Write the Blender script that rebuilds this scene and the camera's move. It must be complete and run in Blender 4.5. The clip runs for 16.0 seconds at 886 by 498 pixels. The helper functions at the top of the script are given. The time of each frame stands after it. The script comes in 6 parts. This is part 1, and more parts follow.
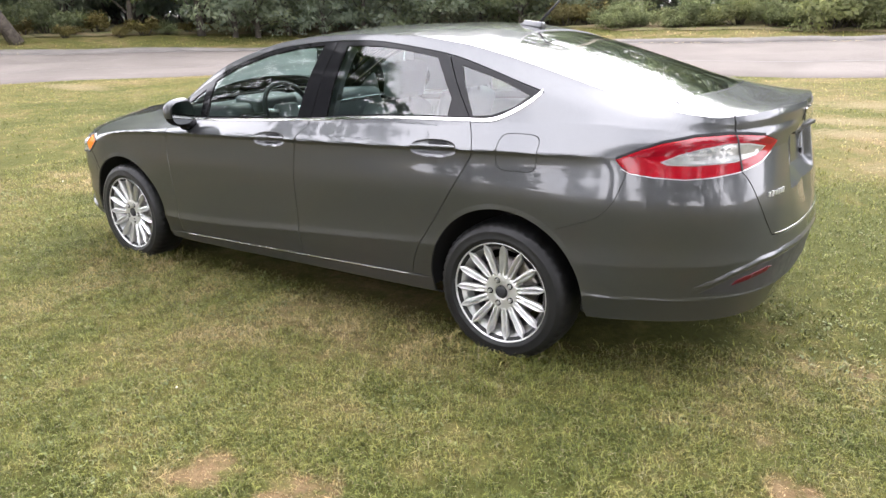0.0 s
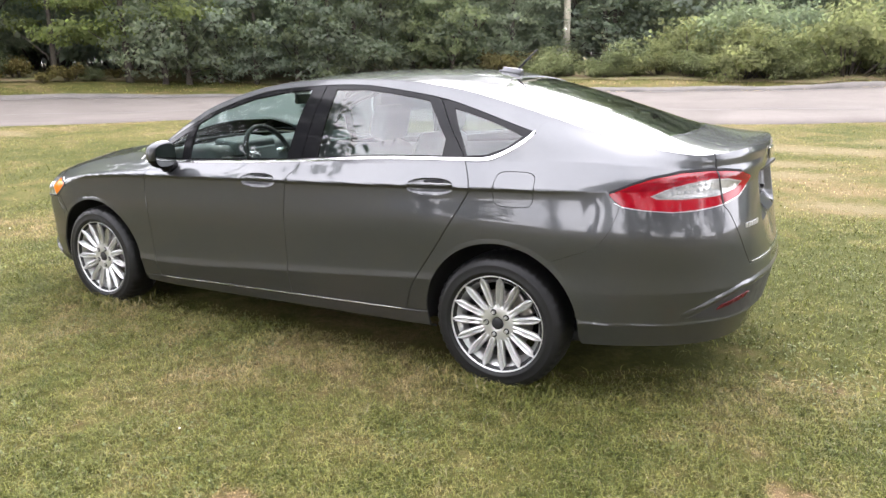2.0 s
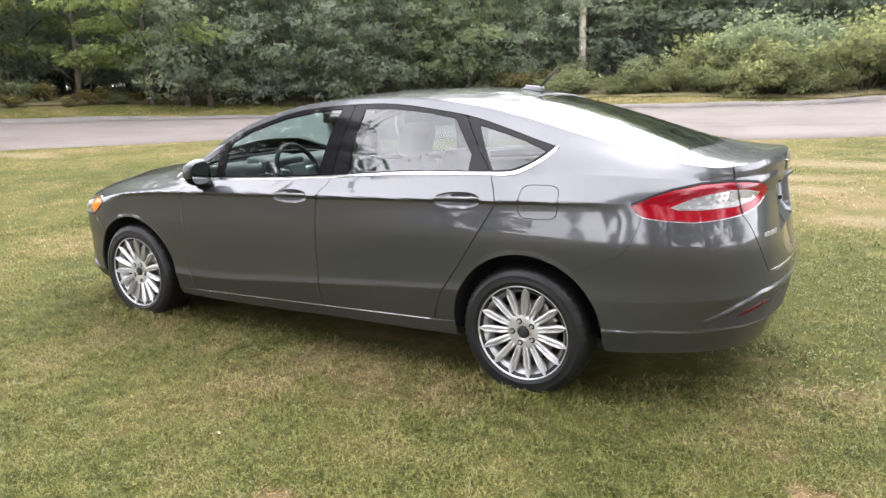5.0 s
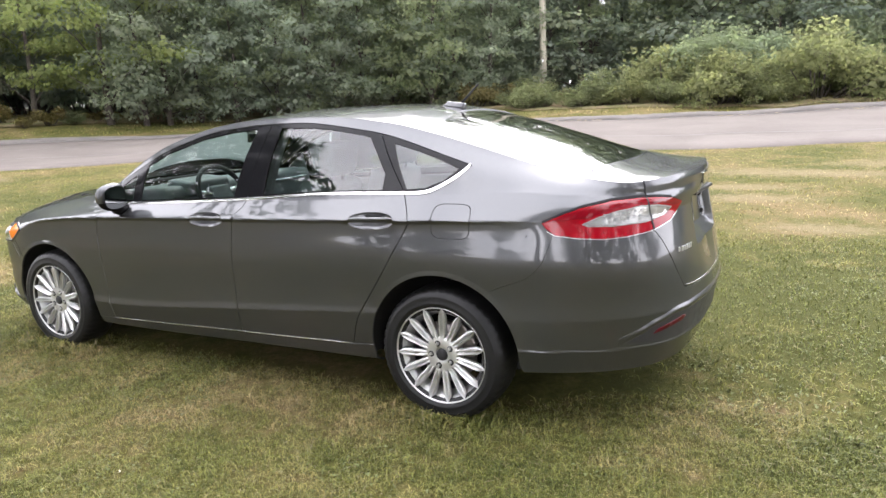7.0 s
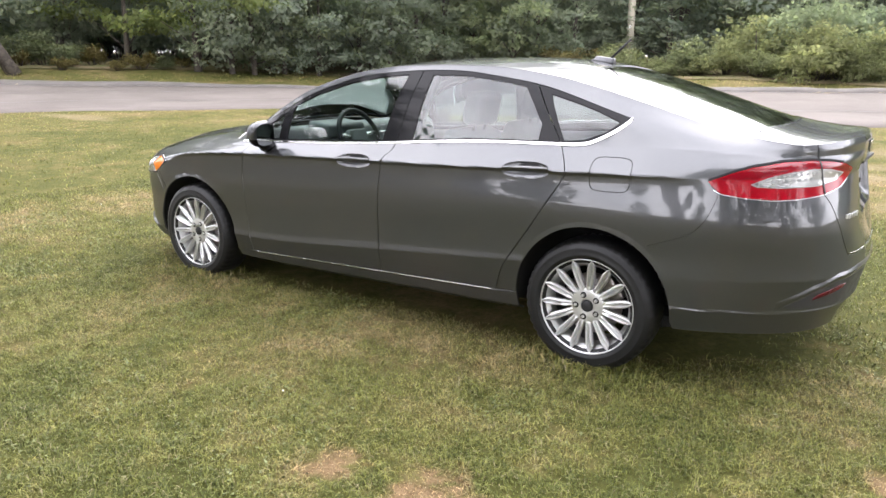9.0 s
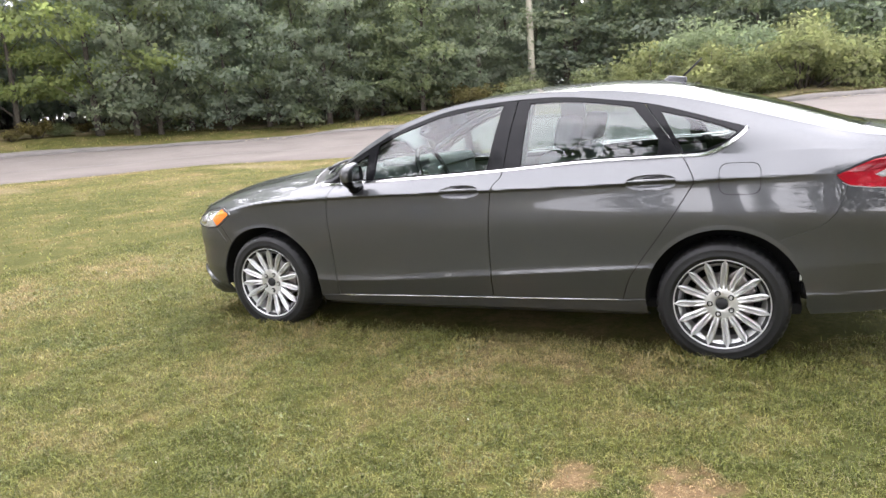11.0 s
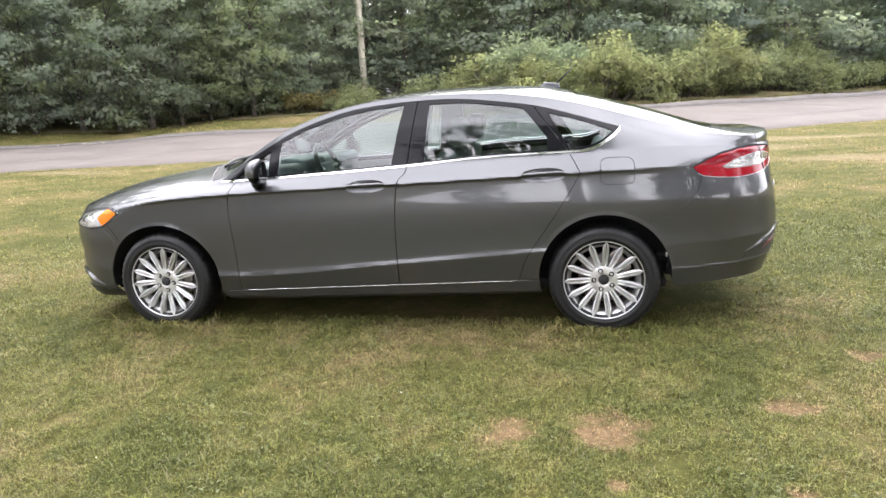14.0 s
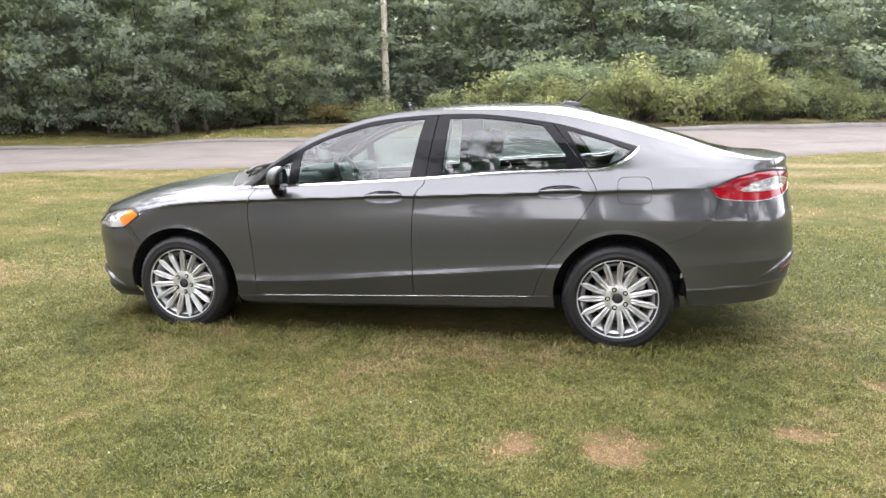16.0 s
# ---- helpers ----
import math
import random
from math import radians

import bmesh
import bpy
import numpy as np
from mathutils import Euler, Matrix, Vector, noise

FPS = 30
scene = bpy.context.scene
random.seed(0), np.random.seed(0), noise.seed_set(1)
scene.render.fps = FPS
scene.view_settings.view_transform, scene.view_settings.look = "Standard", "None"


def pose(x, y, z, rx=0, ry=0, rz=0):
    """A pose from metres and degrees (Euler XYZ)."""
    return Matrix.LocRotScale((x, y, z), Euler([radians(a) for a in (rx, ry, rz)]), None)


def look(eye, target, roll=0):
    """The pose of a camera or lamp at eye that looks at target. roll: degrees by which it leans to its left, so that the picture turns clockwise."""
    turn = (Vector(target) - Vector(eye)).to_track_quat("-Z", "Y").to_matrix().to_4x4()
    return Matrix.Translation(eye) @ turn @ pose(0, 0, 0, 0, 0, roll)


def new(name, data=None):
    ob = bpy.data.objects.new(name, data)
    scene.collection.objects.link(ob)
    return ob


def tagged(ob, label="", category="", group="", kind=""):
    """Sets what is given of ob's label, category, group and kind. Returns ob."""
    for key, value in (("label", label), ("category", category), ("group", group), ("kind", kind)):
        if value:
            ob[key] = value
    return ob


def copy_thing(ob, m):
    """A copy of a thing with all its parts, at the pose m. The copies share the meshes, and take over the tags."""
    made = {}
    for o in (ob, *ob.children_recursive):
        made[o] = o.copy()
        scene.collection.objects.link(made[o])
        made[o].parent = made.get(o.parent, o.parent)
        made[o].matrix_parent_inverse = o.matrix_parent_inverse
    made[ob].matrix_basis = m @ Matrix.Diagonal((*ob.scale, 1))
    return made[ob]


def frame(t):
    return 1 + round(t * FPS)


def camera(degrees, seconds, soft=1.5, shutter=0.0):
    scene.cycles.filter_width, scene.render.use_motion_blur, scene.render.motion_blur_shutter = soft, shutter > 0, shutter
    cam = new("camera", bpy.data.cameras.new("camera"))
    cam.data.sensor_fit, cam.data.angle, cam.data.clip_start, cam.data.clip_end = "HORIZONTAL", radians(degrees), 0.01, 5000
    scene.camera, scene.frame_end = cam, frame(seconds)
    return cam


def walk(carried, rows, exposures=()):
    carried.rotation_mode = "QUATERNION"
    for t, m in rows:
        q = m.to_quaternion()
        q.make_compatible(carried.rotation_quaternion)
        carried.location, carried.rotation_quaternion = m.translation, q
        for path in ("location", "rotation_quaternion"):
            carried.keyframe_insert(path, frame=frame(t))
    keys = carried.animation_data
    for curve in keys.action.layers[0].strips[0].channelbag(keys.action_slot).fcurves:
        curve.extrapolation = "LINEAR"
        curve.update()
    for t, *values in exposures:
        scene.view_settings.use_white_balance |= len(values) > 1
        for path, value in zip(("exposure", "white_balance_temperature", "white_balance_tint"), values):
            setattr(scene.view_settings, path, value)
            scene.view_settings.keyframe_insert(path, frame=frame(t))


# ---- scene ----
cam = camera(63.4, 16.0)
PATH = [
    (0, (2.962, -3.528, 1.51), (1.868, -1.969, 0.9), -1.4),
    (0.5, (2.876, -3.657, 1.509), (1.852, -2.039, 0.93), -1.4),
    (1, (2.802, -3.73, 1.509), (1.861, -2.069, 0.914), -1.6),
    (1.5, (2.768, -3.775, 1.502), (1.851, -2.095, 0.922), -0.9),
    (2, (2.765, -3.8, 1.501), (1.82, -2.108, 1.009), -0.9),
    (2.5, (2.769, -3.803, 1.51), (1.799, -2.118, 1.041), -0.9),
    (3, (2.767, -3.805, 1.511), (1.815, -2.104, 1.067), -0.7),
    (3.5, (2.778, -3.844, 1.513), (1.808, -2.152, 1.073), -1.4),
    (3.7, (2.782, -3.872, 1.511), (1.799, -2.19, 1.059), -1.4),
    (5.8, (2.786, -3.94, 1.5), (1.795, -2.258, 1.062), -1.6),
    (6, (2.806, -3.909, 1.5), (1.829, -2.224, 1.046), -2.0),
    (6.5, (2.884, -3.828, 1.508), (1.916, -2.137, 1.058), -2.5),
    (7, (2.98, -3.72, 1.506), (2.053, -1.995, 1.099), -2.5),
    (7.5, (3.049, -3.665, 1.495), (2.016, -1.988, 1.15), -4.9),
    (8, (2.998, -3.656, 1.496), (1.873, -2.046, 1.119), -3.4),
    (8.5, (2.837, -3.735, 1.441), (1.765, -2.115, 0.967), 0.1),
    (9, (2.642, -4.009, 1.453), (1.581, -2.39, 0.952), 0.2),
    (9.2, (2.546, -4.066, 1.447), (1.48, -2.445, 0.962), -0.4),
    (11.3, (1.552, -4.765, 1.434), (0.8, -2.957, 1.027), -4.8),
    (11.5, (1.495, -4.812, 1.431), (0.841, -2.977, 0.976), -4.7),
    (12, (1.367, -4.964, 1.424), (0.954, -3.068, 0.938), -4.8),
    (12.5, (1.309, -5.073, 1.419), (0.92, -3.155, 1.004), -3.3),
    (13, (1.304, -5.084, 1.425), (0.959, -3.154, 1.028), -4.1),
    (13.5, (1.301, -5.094, 1.422), (0.95, -3.167, 1.018), -3.7),
    (14, (1.297, -5.108, 1.418), (0.918, -3.187, 1.01), -3.0),
    (14.5, (1.3, -5.099, 1.409), (0.889, -3.189, 0.981), -2.7),
    (15, (1.298, -5.106, 1.405), (0.901, -3.197, 0.96), -2.6),
    (15.5, (1.308, -5.113, 1.415), (0.941, -3.198, 0.972), -2.4),
    (16, (1.305, -5.141, 1.41), (0.883, -3.22, 1.044), -1.0),
]
walk(cam, [(t, look(eye, target, roll)) for t, eye, target, roll in PATH], exposures=[(t, stops, 6400, 16) for t, stops in ((0, 2.86), (3.5, 2.80), (6.5, 2.73), (8.0, 2.58), (9.0, 2.77), (11.5, 2.74), (16, 2.74))])

# ---------------------------------------------------------------- world and light
world = bpy.data.worlds.new("overcast_sky")
scene.world = world
world.use_nodes = True
wn, wl = world.node_tree.nodes, world.node_tree.links
sky = wn.new("ShaderNodeTexSky")
sky.sky_type = "NISHITA"
sky.sun_disc = False
SUN_EL, SUN_AZ = 50.0, 338.0
sky.sun_elevation, sky.sun_rotation = radians(SUN_EL), radians(SUN_AZ)
sky.air_density, sky.dust_density, sky.ozone_density = 1.0, 4.0, 1.0
haze = wn.new("ShaderNodeHueSaturation")
haze.inputs["Saturation"].default_value = 0.45
wl.new(sky.outputs[0], haze.inputs["Color"])
cloud = wn.new("ShaderNodeMix")  # thin high overcast veils the blue evenly
cloud.data_type = "RGBA"
cloud.inputs[0].default_value = 0.85
veil = wn.new("ShaderNodeTexNoise")
veil.inputs["Scale"].default_value, veil.inputs["Detail"].default_value, veil.inputs["Distortion"].default_value = 2.6, 5.0, 0.5
wl.new(wn.new("ShaderNodeTexCoord").outputs["Generated"], veil.inputs["Vector"])
tone = wn.new("ShaderNodeValToRGB")
tone.color_ramp.elements[0].position, tone.color_ramp.elements[0].color = 0.35, (6.1, 6.2, 6.55, 1)
tone.color_ramp.elements[1].position, tone.color_ramp.elements[1].color = 0.65, (9.5, 9.5, 9.7, 1)
wl.new(veil.outputs["Fac"], tone.inputs["Fac"])
wl.new(tone.outputs["Color"], cloud.inputs[7])
wl.new(haze.outputs[0], cloud.inputs[6])
wl.new(cloud.outputs[2], wn["Background"].inputs["Color"])
wn["Background"].inputs["Strength"].default_value = 0.15
sun = new("sun", bpy.data.lights.new("sun", "SUN"))
sun.data.energy, sun.data.angle, sun.data.color = 0.5, radians(38), (1.0, 0.96, 0.90)
_a, _e = radians(SUN_AZ), radians(SUN_EL)
sun.matrix_world = look((math.sin(_a) * math.cos(_e) * 60, math.cos(_a) * math.cos(_e) * 60, math.sin(_e) * 60), (0, 0, 0))

# ---------------------------------------------------------------- materials


class Mat:
    """A node material under construction."""

    def __init__(self, name):
        self.m = bpy.data.materials.new(name)
        self.m.use_nodes = True
        self.n, self.l = self.m.node_tree.nodes, self.m.node_tree.links
        self.b = self.n["Principled BSDF"]
        self.out = self.n["Material Output"]

    def node(self, kind, **settings):
        nd = self.n.new(kind)
        for k, v in settings.items():
            if k in nd.inputs.keys():
                nd.inputs[k].default_value = v
        return nd

    def set(self, **v):
        names = {"color": "Base Color", "rough": "Roughness", "metal": "Metallic", "coat": "Coat Weight", "coat_rough": "Coat Roughness",
                 "spec": "Specular IOR Level", "trans": "Transmission Weight", "ior": "IOR"}
        for k, val in v.items():
            self.b.inputs[names[k]].default_value = (*val, 1) if k == "color" else val
        return self

    def pos(self, obj=False):
        if obj:
            return self.n.new("ShaderNodeTexCoord").outputs["Object"]
        return self.n.new("ShaderNodeNewGeometry").outputs["Position"]

    def noise(self, scale, detail=3.0, rough=0.55, vec=None, dist=0.0):
        nd = self.node("ShaderNodeTexNoise", Scale=scale, Detail=detail, Roughness=rough, Distortion=dist)
        self.l.new(vec if vec is not None else self.pos(), nd.inputs["Vector"])
        return nd.outputs["Fac"]

    def ramp(self, fac, stops):
        nd = self.n.new("ShaderNodeValToRGB")
        els = nd.color_ramp.elements
        while len(els) < len(stops):
            els.new(0.5)
        for e, (p, c) in zip(els, stops):
            e.position, e.color = p, (*c, 1) if len(c) == 3 else c
        self.l.new(fac, nd.inputs["Fac"])
        return nd.outputs["Color"]

    def grey(self, fac, lo, hi, a=0.0, b=1.0):
        nd = self.n.new("ShaderNodeMapRange")
        for i, v in enumerate((lo, hi, a, b)):
            nd.inputs[i + 1].default_value = v
        self.l.new(fac, nd.inputs[0])
        return nd.outputs[0]

    def mix(self, fac, a, b, blend="MIX"):
        nd = self.n.new("ShaderNodeMix")
        nd.data_type, nd.blend_type = "RGBA", blend
        for sock, v in ((nd.inputs[0], fac), (nd.inputs[6], a), (nd.inputs[7], b)):
            if isinstance(v, (int, float)):
                sock.default_value = v
            elif isinstance(v, tuple):
                sock.default_value = (*v, 1)
            else:
                self.l.new(v, sock)
        return nd.outputs[2]

    def math(self, op, a, b=None):
        nd = self.n.new("ShaderNodeMath")
        nd.operation = op
        for i, v in enumerate((a, b)):
            if v is None:
                continue
            if isinstance(v, (int, float)):
                nd.inputs[i].default_value = v
            else:
                self.l.new(v, nd.inputs[i])
        return nd.outputs[0]

    def bump(self, height, strength=0.3, dist=0.01):
        nd = self.node("ShaderNodeBump", Strength=strength, Distance=dist)
        self.l.new(height, nd.inputs["Height"])
        self.l.new(nd.outputs["Normal"], self.b.inputs["Normal"])
        return self

    def to(self, sock, name):
        self.l.new(sock, self.b.inputs[name])
        return self


def plain(name, color, rough, metal=0.0, coat=0.0, spec=0.5, vary=0.12, scale=30.0, bump=0.0):
    """A simple surface with slight variation of tone and gloss at two scales."""
    k = Mat(name).set(rough=rough, metal=metal, coat=coat, spec=spec)
    p = k.pos(True)
    a, b = k.noise(scale, 4, vec=p), k.noise(scale * 0.12, 2, vec=p)
    f = k.math("ADD", k.math("MULTIPLY", a, 0.5), k.math("MULTIPLY", b, 0.5))
    lo, hi = tuple(c * (1 - vary) for c in color), tuple(min(1, c * (1 + vary)) for c in color)
    k.to(k.mix(k.grey(f, 0.3, 0.7), lo, hi), "Base Color")
    k.to(k.grey(a, 0.3, 0.7, max(0.02, rough - 0.06), min(1, rough + 0.06)), "Roughness")
    if bump:
        k.bump(a, bump, 0.003)
    return k.m


def lawn_colour(k):
    """Colour of the mown lawn at a place: green, yellowed and bare spots. Shared by the soil sheet and the blades."""
    p = k.pos()
    big, mid, fine = k.noise(0.55, 3, vec=p, dist=0.4), k.noise(2.3, 4, vec=p, dist=0.6), k.noise(60, 2, vec=p)
    small = k.noise(7.5, 4, vec=p, dist=0.5)
    tone = k.math("ADD", k.math("ADD", k.math("MULTIPLY", big, 0.42), k.math("MULTIPLY", mid, 0.36)), k.math("MULTIPLY", small, 0.22))
    tone = k.math("ADD", tone, k.math("MULTIPLY", k.math("SUBTRACT", k.noise(24, 2, vec=p), 0.5), 0.20))  # single tufts
    sep = k.n.new("ShaderNodeSeparateXYZ")
    k.l.new(p, sep.inputs[0])
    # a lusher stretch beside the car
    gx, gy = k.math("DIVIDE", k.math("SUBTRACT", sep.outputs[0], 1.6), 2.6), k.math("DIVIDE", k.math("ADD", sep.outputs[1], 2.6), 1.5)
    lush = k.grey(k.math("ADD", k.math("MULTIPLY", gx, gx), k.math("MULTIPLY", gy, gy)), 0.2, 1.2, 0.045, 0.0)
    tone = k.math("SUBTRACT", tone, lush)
    # second stretch, right of the car: greener and darker
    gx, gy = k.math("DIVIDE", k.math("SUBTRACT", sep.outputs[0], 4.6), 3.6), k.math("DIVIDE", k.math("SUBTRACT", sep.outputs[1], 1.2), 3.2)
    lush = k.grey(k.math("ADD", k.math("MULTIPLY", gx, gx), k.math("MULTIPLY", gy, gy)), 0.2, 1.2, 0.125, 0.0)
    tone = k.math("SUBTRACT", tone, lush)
    gx, gy = k.math("DIVIDE", k.math("ADD", sep.outputs[0], 8.0), 5.0), k.math("DIVIDE", k.math("SUBTRACT", sep.outputs[1], 3.0), 6.0)
    lush = k.grey(k.math("ADD", k.math("MULTIPLY", gx, gx), k.math("MULTIPLY", gy, gy)), 0.2, 1.2, 0.05, 0.0)
    tone = k.math("SUBTRACT", tone, lush)
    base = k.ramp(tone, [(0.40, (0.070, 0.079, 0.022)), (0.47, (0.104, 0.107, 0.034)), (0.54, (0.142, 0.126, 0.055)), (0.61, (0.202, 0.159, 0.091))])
    base = k.mix(k.grey(fine, 0.3, 0.75), base, k.mix(1.0, base, (1.5, 1.45, 1.3), "MULTIPLY"))
    # bare, straw-coloured spots: centre x, y, radius, stretch in x
    bare = dry = None
    wob = k.math("MULTIPLY", k.math("SUBTRACT", k.noise(11.0, 5, vec=p), 0.5), 3.0)
    for x, y, r, s in SPOTS:
        dx = k.math("DIVIDE", k.math("SUBTRACT", sep.outputs[0], x), s * r)
        dy = k.math("DIVIDE", k.math("SUBTRACT", sep.outputs[1], y), r)
        d = k.math("SQRT", k.math("ADD", k.math("MULTIPLY", dx, dx), k.math("MULTIPLY", dy, dy)))
        f = k.grey(k.math("ADD", d, wob), 0.45, 1.25, 1.0, 0.0)
        if y > 4:
            dry = f if dry is None else k.math("MAXIMUM", dry, f)
        else:
            bare = f if bare is None else k.math("MAXIMUM", bare, f)
    straw = k.ramp(k.noise(25, 4, vec=p), [(0.3, (0.20, 0.128, 0.078)), (0.7, (0.36, 0.245, 0.155))])
    base = k.mix(k.math("MULTIPLY", dry, 0.75), base, (0.27, 0.225, 0.14))
    return k.mix(k.math("MULTIPLY", bare, 0.78), base, straw)


# thin or bare spots of the lawn: x, y, radius across, stretch along x
SPOTS = [(1.40, -2.20, 0.18, 0.85), (0.98, -2.24, 0.12, 0.9), (2.20, -1.92, 0.08, 1.6), (1.42, -2.64, 0.035, 1.3), (2.05, -2.66, 0.045, 1.4), (2.74, -1.25, 0.07, 1.2),
         (2.7, 9.7, 0.6, 2.8), (1.9, 7.7, 0.35, 2.2), (6.7, 14.0, 0.8, 2.8), (4.6, 11.6, 0.7, 2.2), (2.1, 6.6, 0.35, 2.2), (3.0, 4.5, 0.3, 2.2), (5.9, 8.7, 0.5, 2.2),
         (-11.6, 11.3, 0.45, 3.0), (-15.7, 6.6, 0.5, 3.0)]

k = Mat("lawn_soil").set(rough=0.95, spec=0.1)
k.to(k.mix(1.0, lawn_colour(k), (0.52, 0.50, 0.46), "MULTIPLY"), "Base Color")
k.bump(k.noise(90, 4), 0.8, 0.02)
M_SOIL = k.m

k = Mat("grass_blade").set(rough=0.55, spec=0.25)
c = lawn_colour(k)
each = k.n.new("ShaderNodeNewGeometry").outputs["Random Per Island"]
c = k.mix(k.grey(each, 0.0, 0.92), k.mix(1.0, c, (0.45, 0.52, 0.38), "MULTIPLY"), k.mix(1.0, c, (1.72, 1.71, 1.54), "MULTIPLY"))
c = k.mix(k.grey(each, 0.93, 0.95), c, (0.205, 0.180, 0.100))  # a dry blade here and there
k.to(c, "Base Color")
tr = k.n.new("ShaderNodeBsdfTranslucent")
k.l.new(c, tr.inputs["Color"])
mx = k.n.new("ShaderNodeMixShader")
mx.inputs[0].default_value = 0.3
k.l.new(k.b.outputs[0], mx.inputs[1]), k.l.new(tr.outputs[0], mx.inputs[2]), k.l.new(mx.outputs[0], k.out.inputs["Surface"])
M_BLADE = k.m


def leaf_mat(name, dark, light, hue_rand=0.25, open_share=0.27):
    k = Mat(name).set(rough=1.0, spec=0.0)
    rnd = k.n.new("ShaderNodeNewGeometry").outputs["Random Per Island"]
    patch = k.noise(0.7, 3)
    f = k.math("ADD", k.math("MULTIPLY", rnd, 0.35), k.math("MULTIPLY", k.grey(patch, 0.3, 0.7), 0.65))
    c = k.mix(f, dark, light)
    obr = k.n.new("ShaderNodeObjectInfo").outputs["Random"]
    c = k.mix(k.math("MULTIPLY", obr, hue_rand), c, k.mix(1.0, c, (1.5, 1.2, 0.6), "MULTIPLY"))
    k.to(c, "Base Color")
    tr = k.n.new("ShaderNodeBsdfTranslucent")
    k.l.new(k.mix(1.0, c, (1.25, 1.3, 0.95), "MULTIPLY"), tr.inputs["Color"])
    mx = k.n.new("ShaderNodeMixShader")
    mx.inputs[0].default_value = 0.68
    k.l.new(k.b.outputs[0], mx.inputs[1]), k.l.new(tr.outputs[0], mx.inputs[2])
    gaps = k.n.new("ShaderNodeMixShader")  # light that slips between the leaflets of a spray
    gaps.inputs[0].default_value = open_share
    k.l.new(mx.outputs[0], gaps.inputs[1]), k.l.new(k.n.new("ShaderNodeBsdfTransparent").outputs[0], gaps.inputs[2]), k.l.new(gaps.outputs[0], k.out.inputs["Surface"])
    return k.m


# paler and bluer than the leaves are: haze is put into this green
M_LEAF = leaf_mat("leaf_green", (0.164, 0.202, 0.182), (0.228, 0.266, 0.234))
M_LEAF_MIX = leaf_mat("leaf_light_green", (0.155, 0.190, 0.140), (0.230, 0.267, 0.188))
M_LEAF_YELLOW = leaf_mat("leaf_yellow_green", (0.135, 0.165, 0.078), (0.262, 0.300, 0.135))
M_LEAF_VINE = leaf_mat("leaf_vine", (0.105, 0.125, 0.080), (0.220, 0.238, 0.145))
M_LEAF_RUST = leaf_mat("leaf_rust", (0.105, 0.100, 0.050), (0.195, 0.165, 0.085))
M_LEAF_FIR = leaf_mat("needle_green", (0.018, 0.032, 0.018), (0.045, 0.065, 0.03), open_share=0.0)

k = Mat("bark").set(rough=0.9, spec=0.15)
p = k.pos(True)
w = k.noise(7, 5, vec=p, dist=1.2)
k.to(k.ramp(w, [(0.3, (0.035, 0.030, 0.025)), (0.7, (0.10, 0.086, 0.072))]), "Base Color")
k.bump(w, 0.8, 0.03)
M_BARK = k.m

k = Mat("weathered_pole_wood").set(rough=0.85, spec=0.2)
mp = k.n.new("ShaderNodeMapping")
mp.inputs["Scale"].default_value = (14, 14, 0.7)
k.l.new(k.pos(True), mp.inputs[0])
w = k.noise(1.6, 6, vec=mp.outputs[0])
k.to(k.ramp(w, [(0.3, (0.21, 0.195, 0.155)), (0.7, (0.355, 0.33, 0.265))]), "Base Color")
k.bump(w, 0.5, 0.01)
M_POLE = k.m

k = Mat("asphalt").set(rough=0.85, spec=0.3)
p = k.pos()
g, st = k.noise(110, 3, vec=p), k.noise(0.5, 5, vec=p, dist=0.8)
c = k.ramp(st, [(0.3, (0.080, 0.068, 0.060)), (0.7, (0.110, 0.095, 0.085))])
k.to(k.mix(k.grey(g, 0.35, 0.65), k.mix(1.0, c, (0.8, 0.8, 0.8), "MULTIPLY"), c), "Base Color")
k.bump(g, 0.35, 0.006)
M_ROAD = k.m
M_TAR = plain("tar_seam", (0.045, 0.043, 0.042), 0.6, scale=8)
M_KERB = plain("asphalt_kerb", (0.072, 0.064, 0.058), 0.9, vary=0.35, scale=9, bump=0.5)
M_CONC = plain("leaf_debris", (0.26, 0.21, 0.13), 0.9, vary=0.3)

k = Mat("leaf_litter").set(rough=0.95, spec=0.1)
a, b = k.noise(1.1, 4), k.noise(9, 5)
k.to(k.mix(k.grey(a, 0.35, 0.7), k.ramp(b, [(0.3, (0.075, 0.055, 0.035)), (0.7, (0.19, 0.14, 0.085))]), (0.09, 0.10, 0.04)), "Base Color")
k.bump(b, 0.8, 0.04)
M_LITTER = k.m

# car paint: grey metallic flakes under a clear coat, with fine dust
k = Mat("grey_metallic_paint").set(metal=0.80, rough=0.40, coat=1.0, coat_rough=0.03)
p = k.pos(True)
fl = k.noise(900, 2, vec=p)
dust = k.grey(k.noise(2.2, 5, vec=p), 0.4, 0.8)
k.to(k.mix(k.grey(fl, 0.35, 0.65), (0.0515, 0.0531, 0.0553), (0.0813, 0.0838, 0.0875)), "Base Color")
k.to(k.math("ADD", k.math("MULTIPLY", dust, 0.05), 0.02), "Coat Roughness")
k.b.inputs["Specular Tint"].default_value = (0.30, 0.30, 0.31, 1)
k.b.inputs["Coat IOR"].default_value = 1.5
M_PAINT = k.m
M_BLACK = plain("gloss_black_trim", (0.008, 0.008, 0.009), 0.06, spec=0.12)
M_SATIN = plain("satin_black_plastic", (0.018, 0.018, 0.019), 0.5, spec=0.25)
M_DARK = plain("underbody_black", (0.020, 0.020, 0.021), 0.85, spec=0.1)
M_CHROME = plain("bright_chrome", (0.66, 0.66, 0.66), 0.14, metal=1.0, vary=0.04)
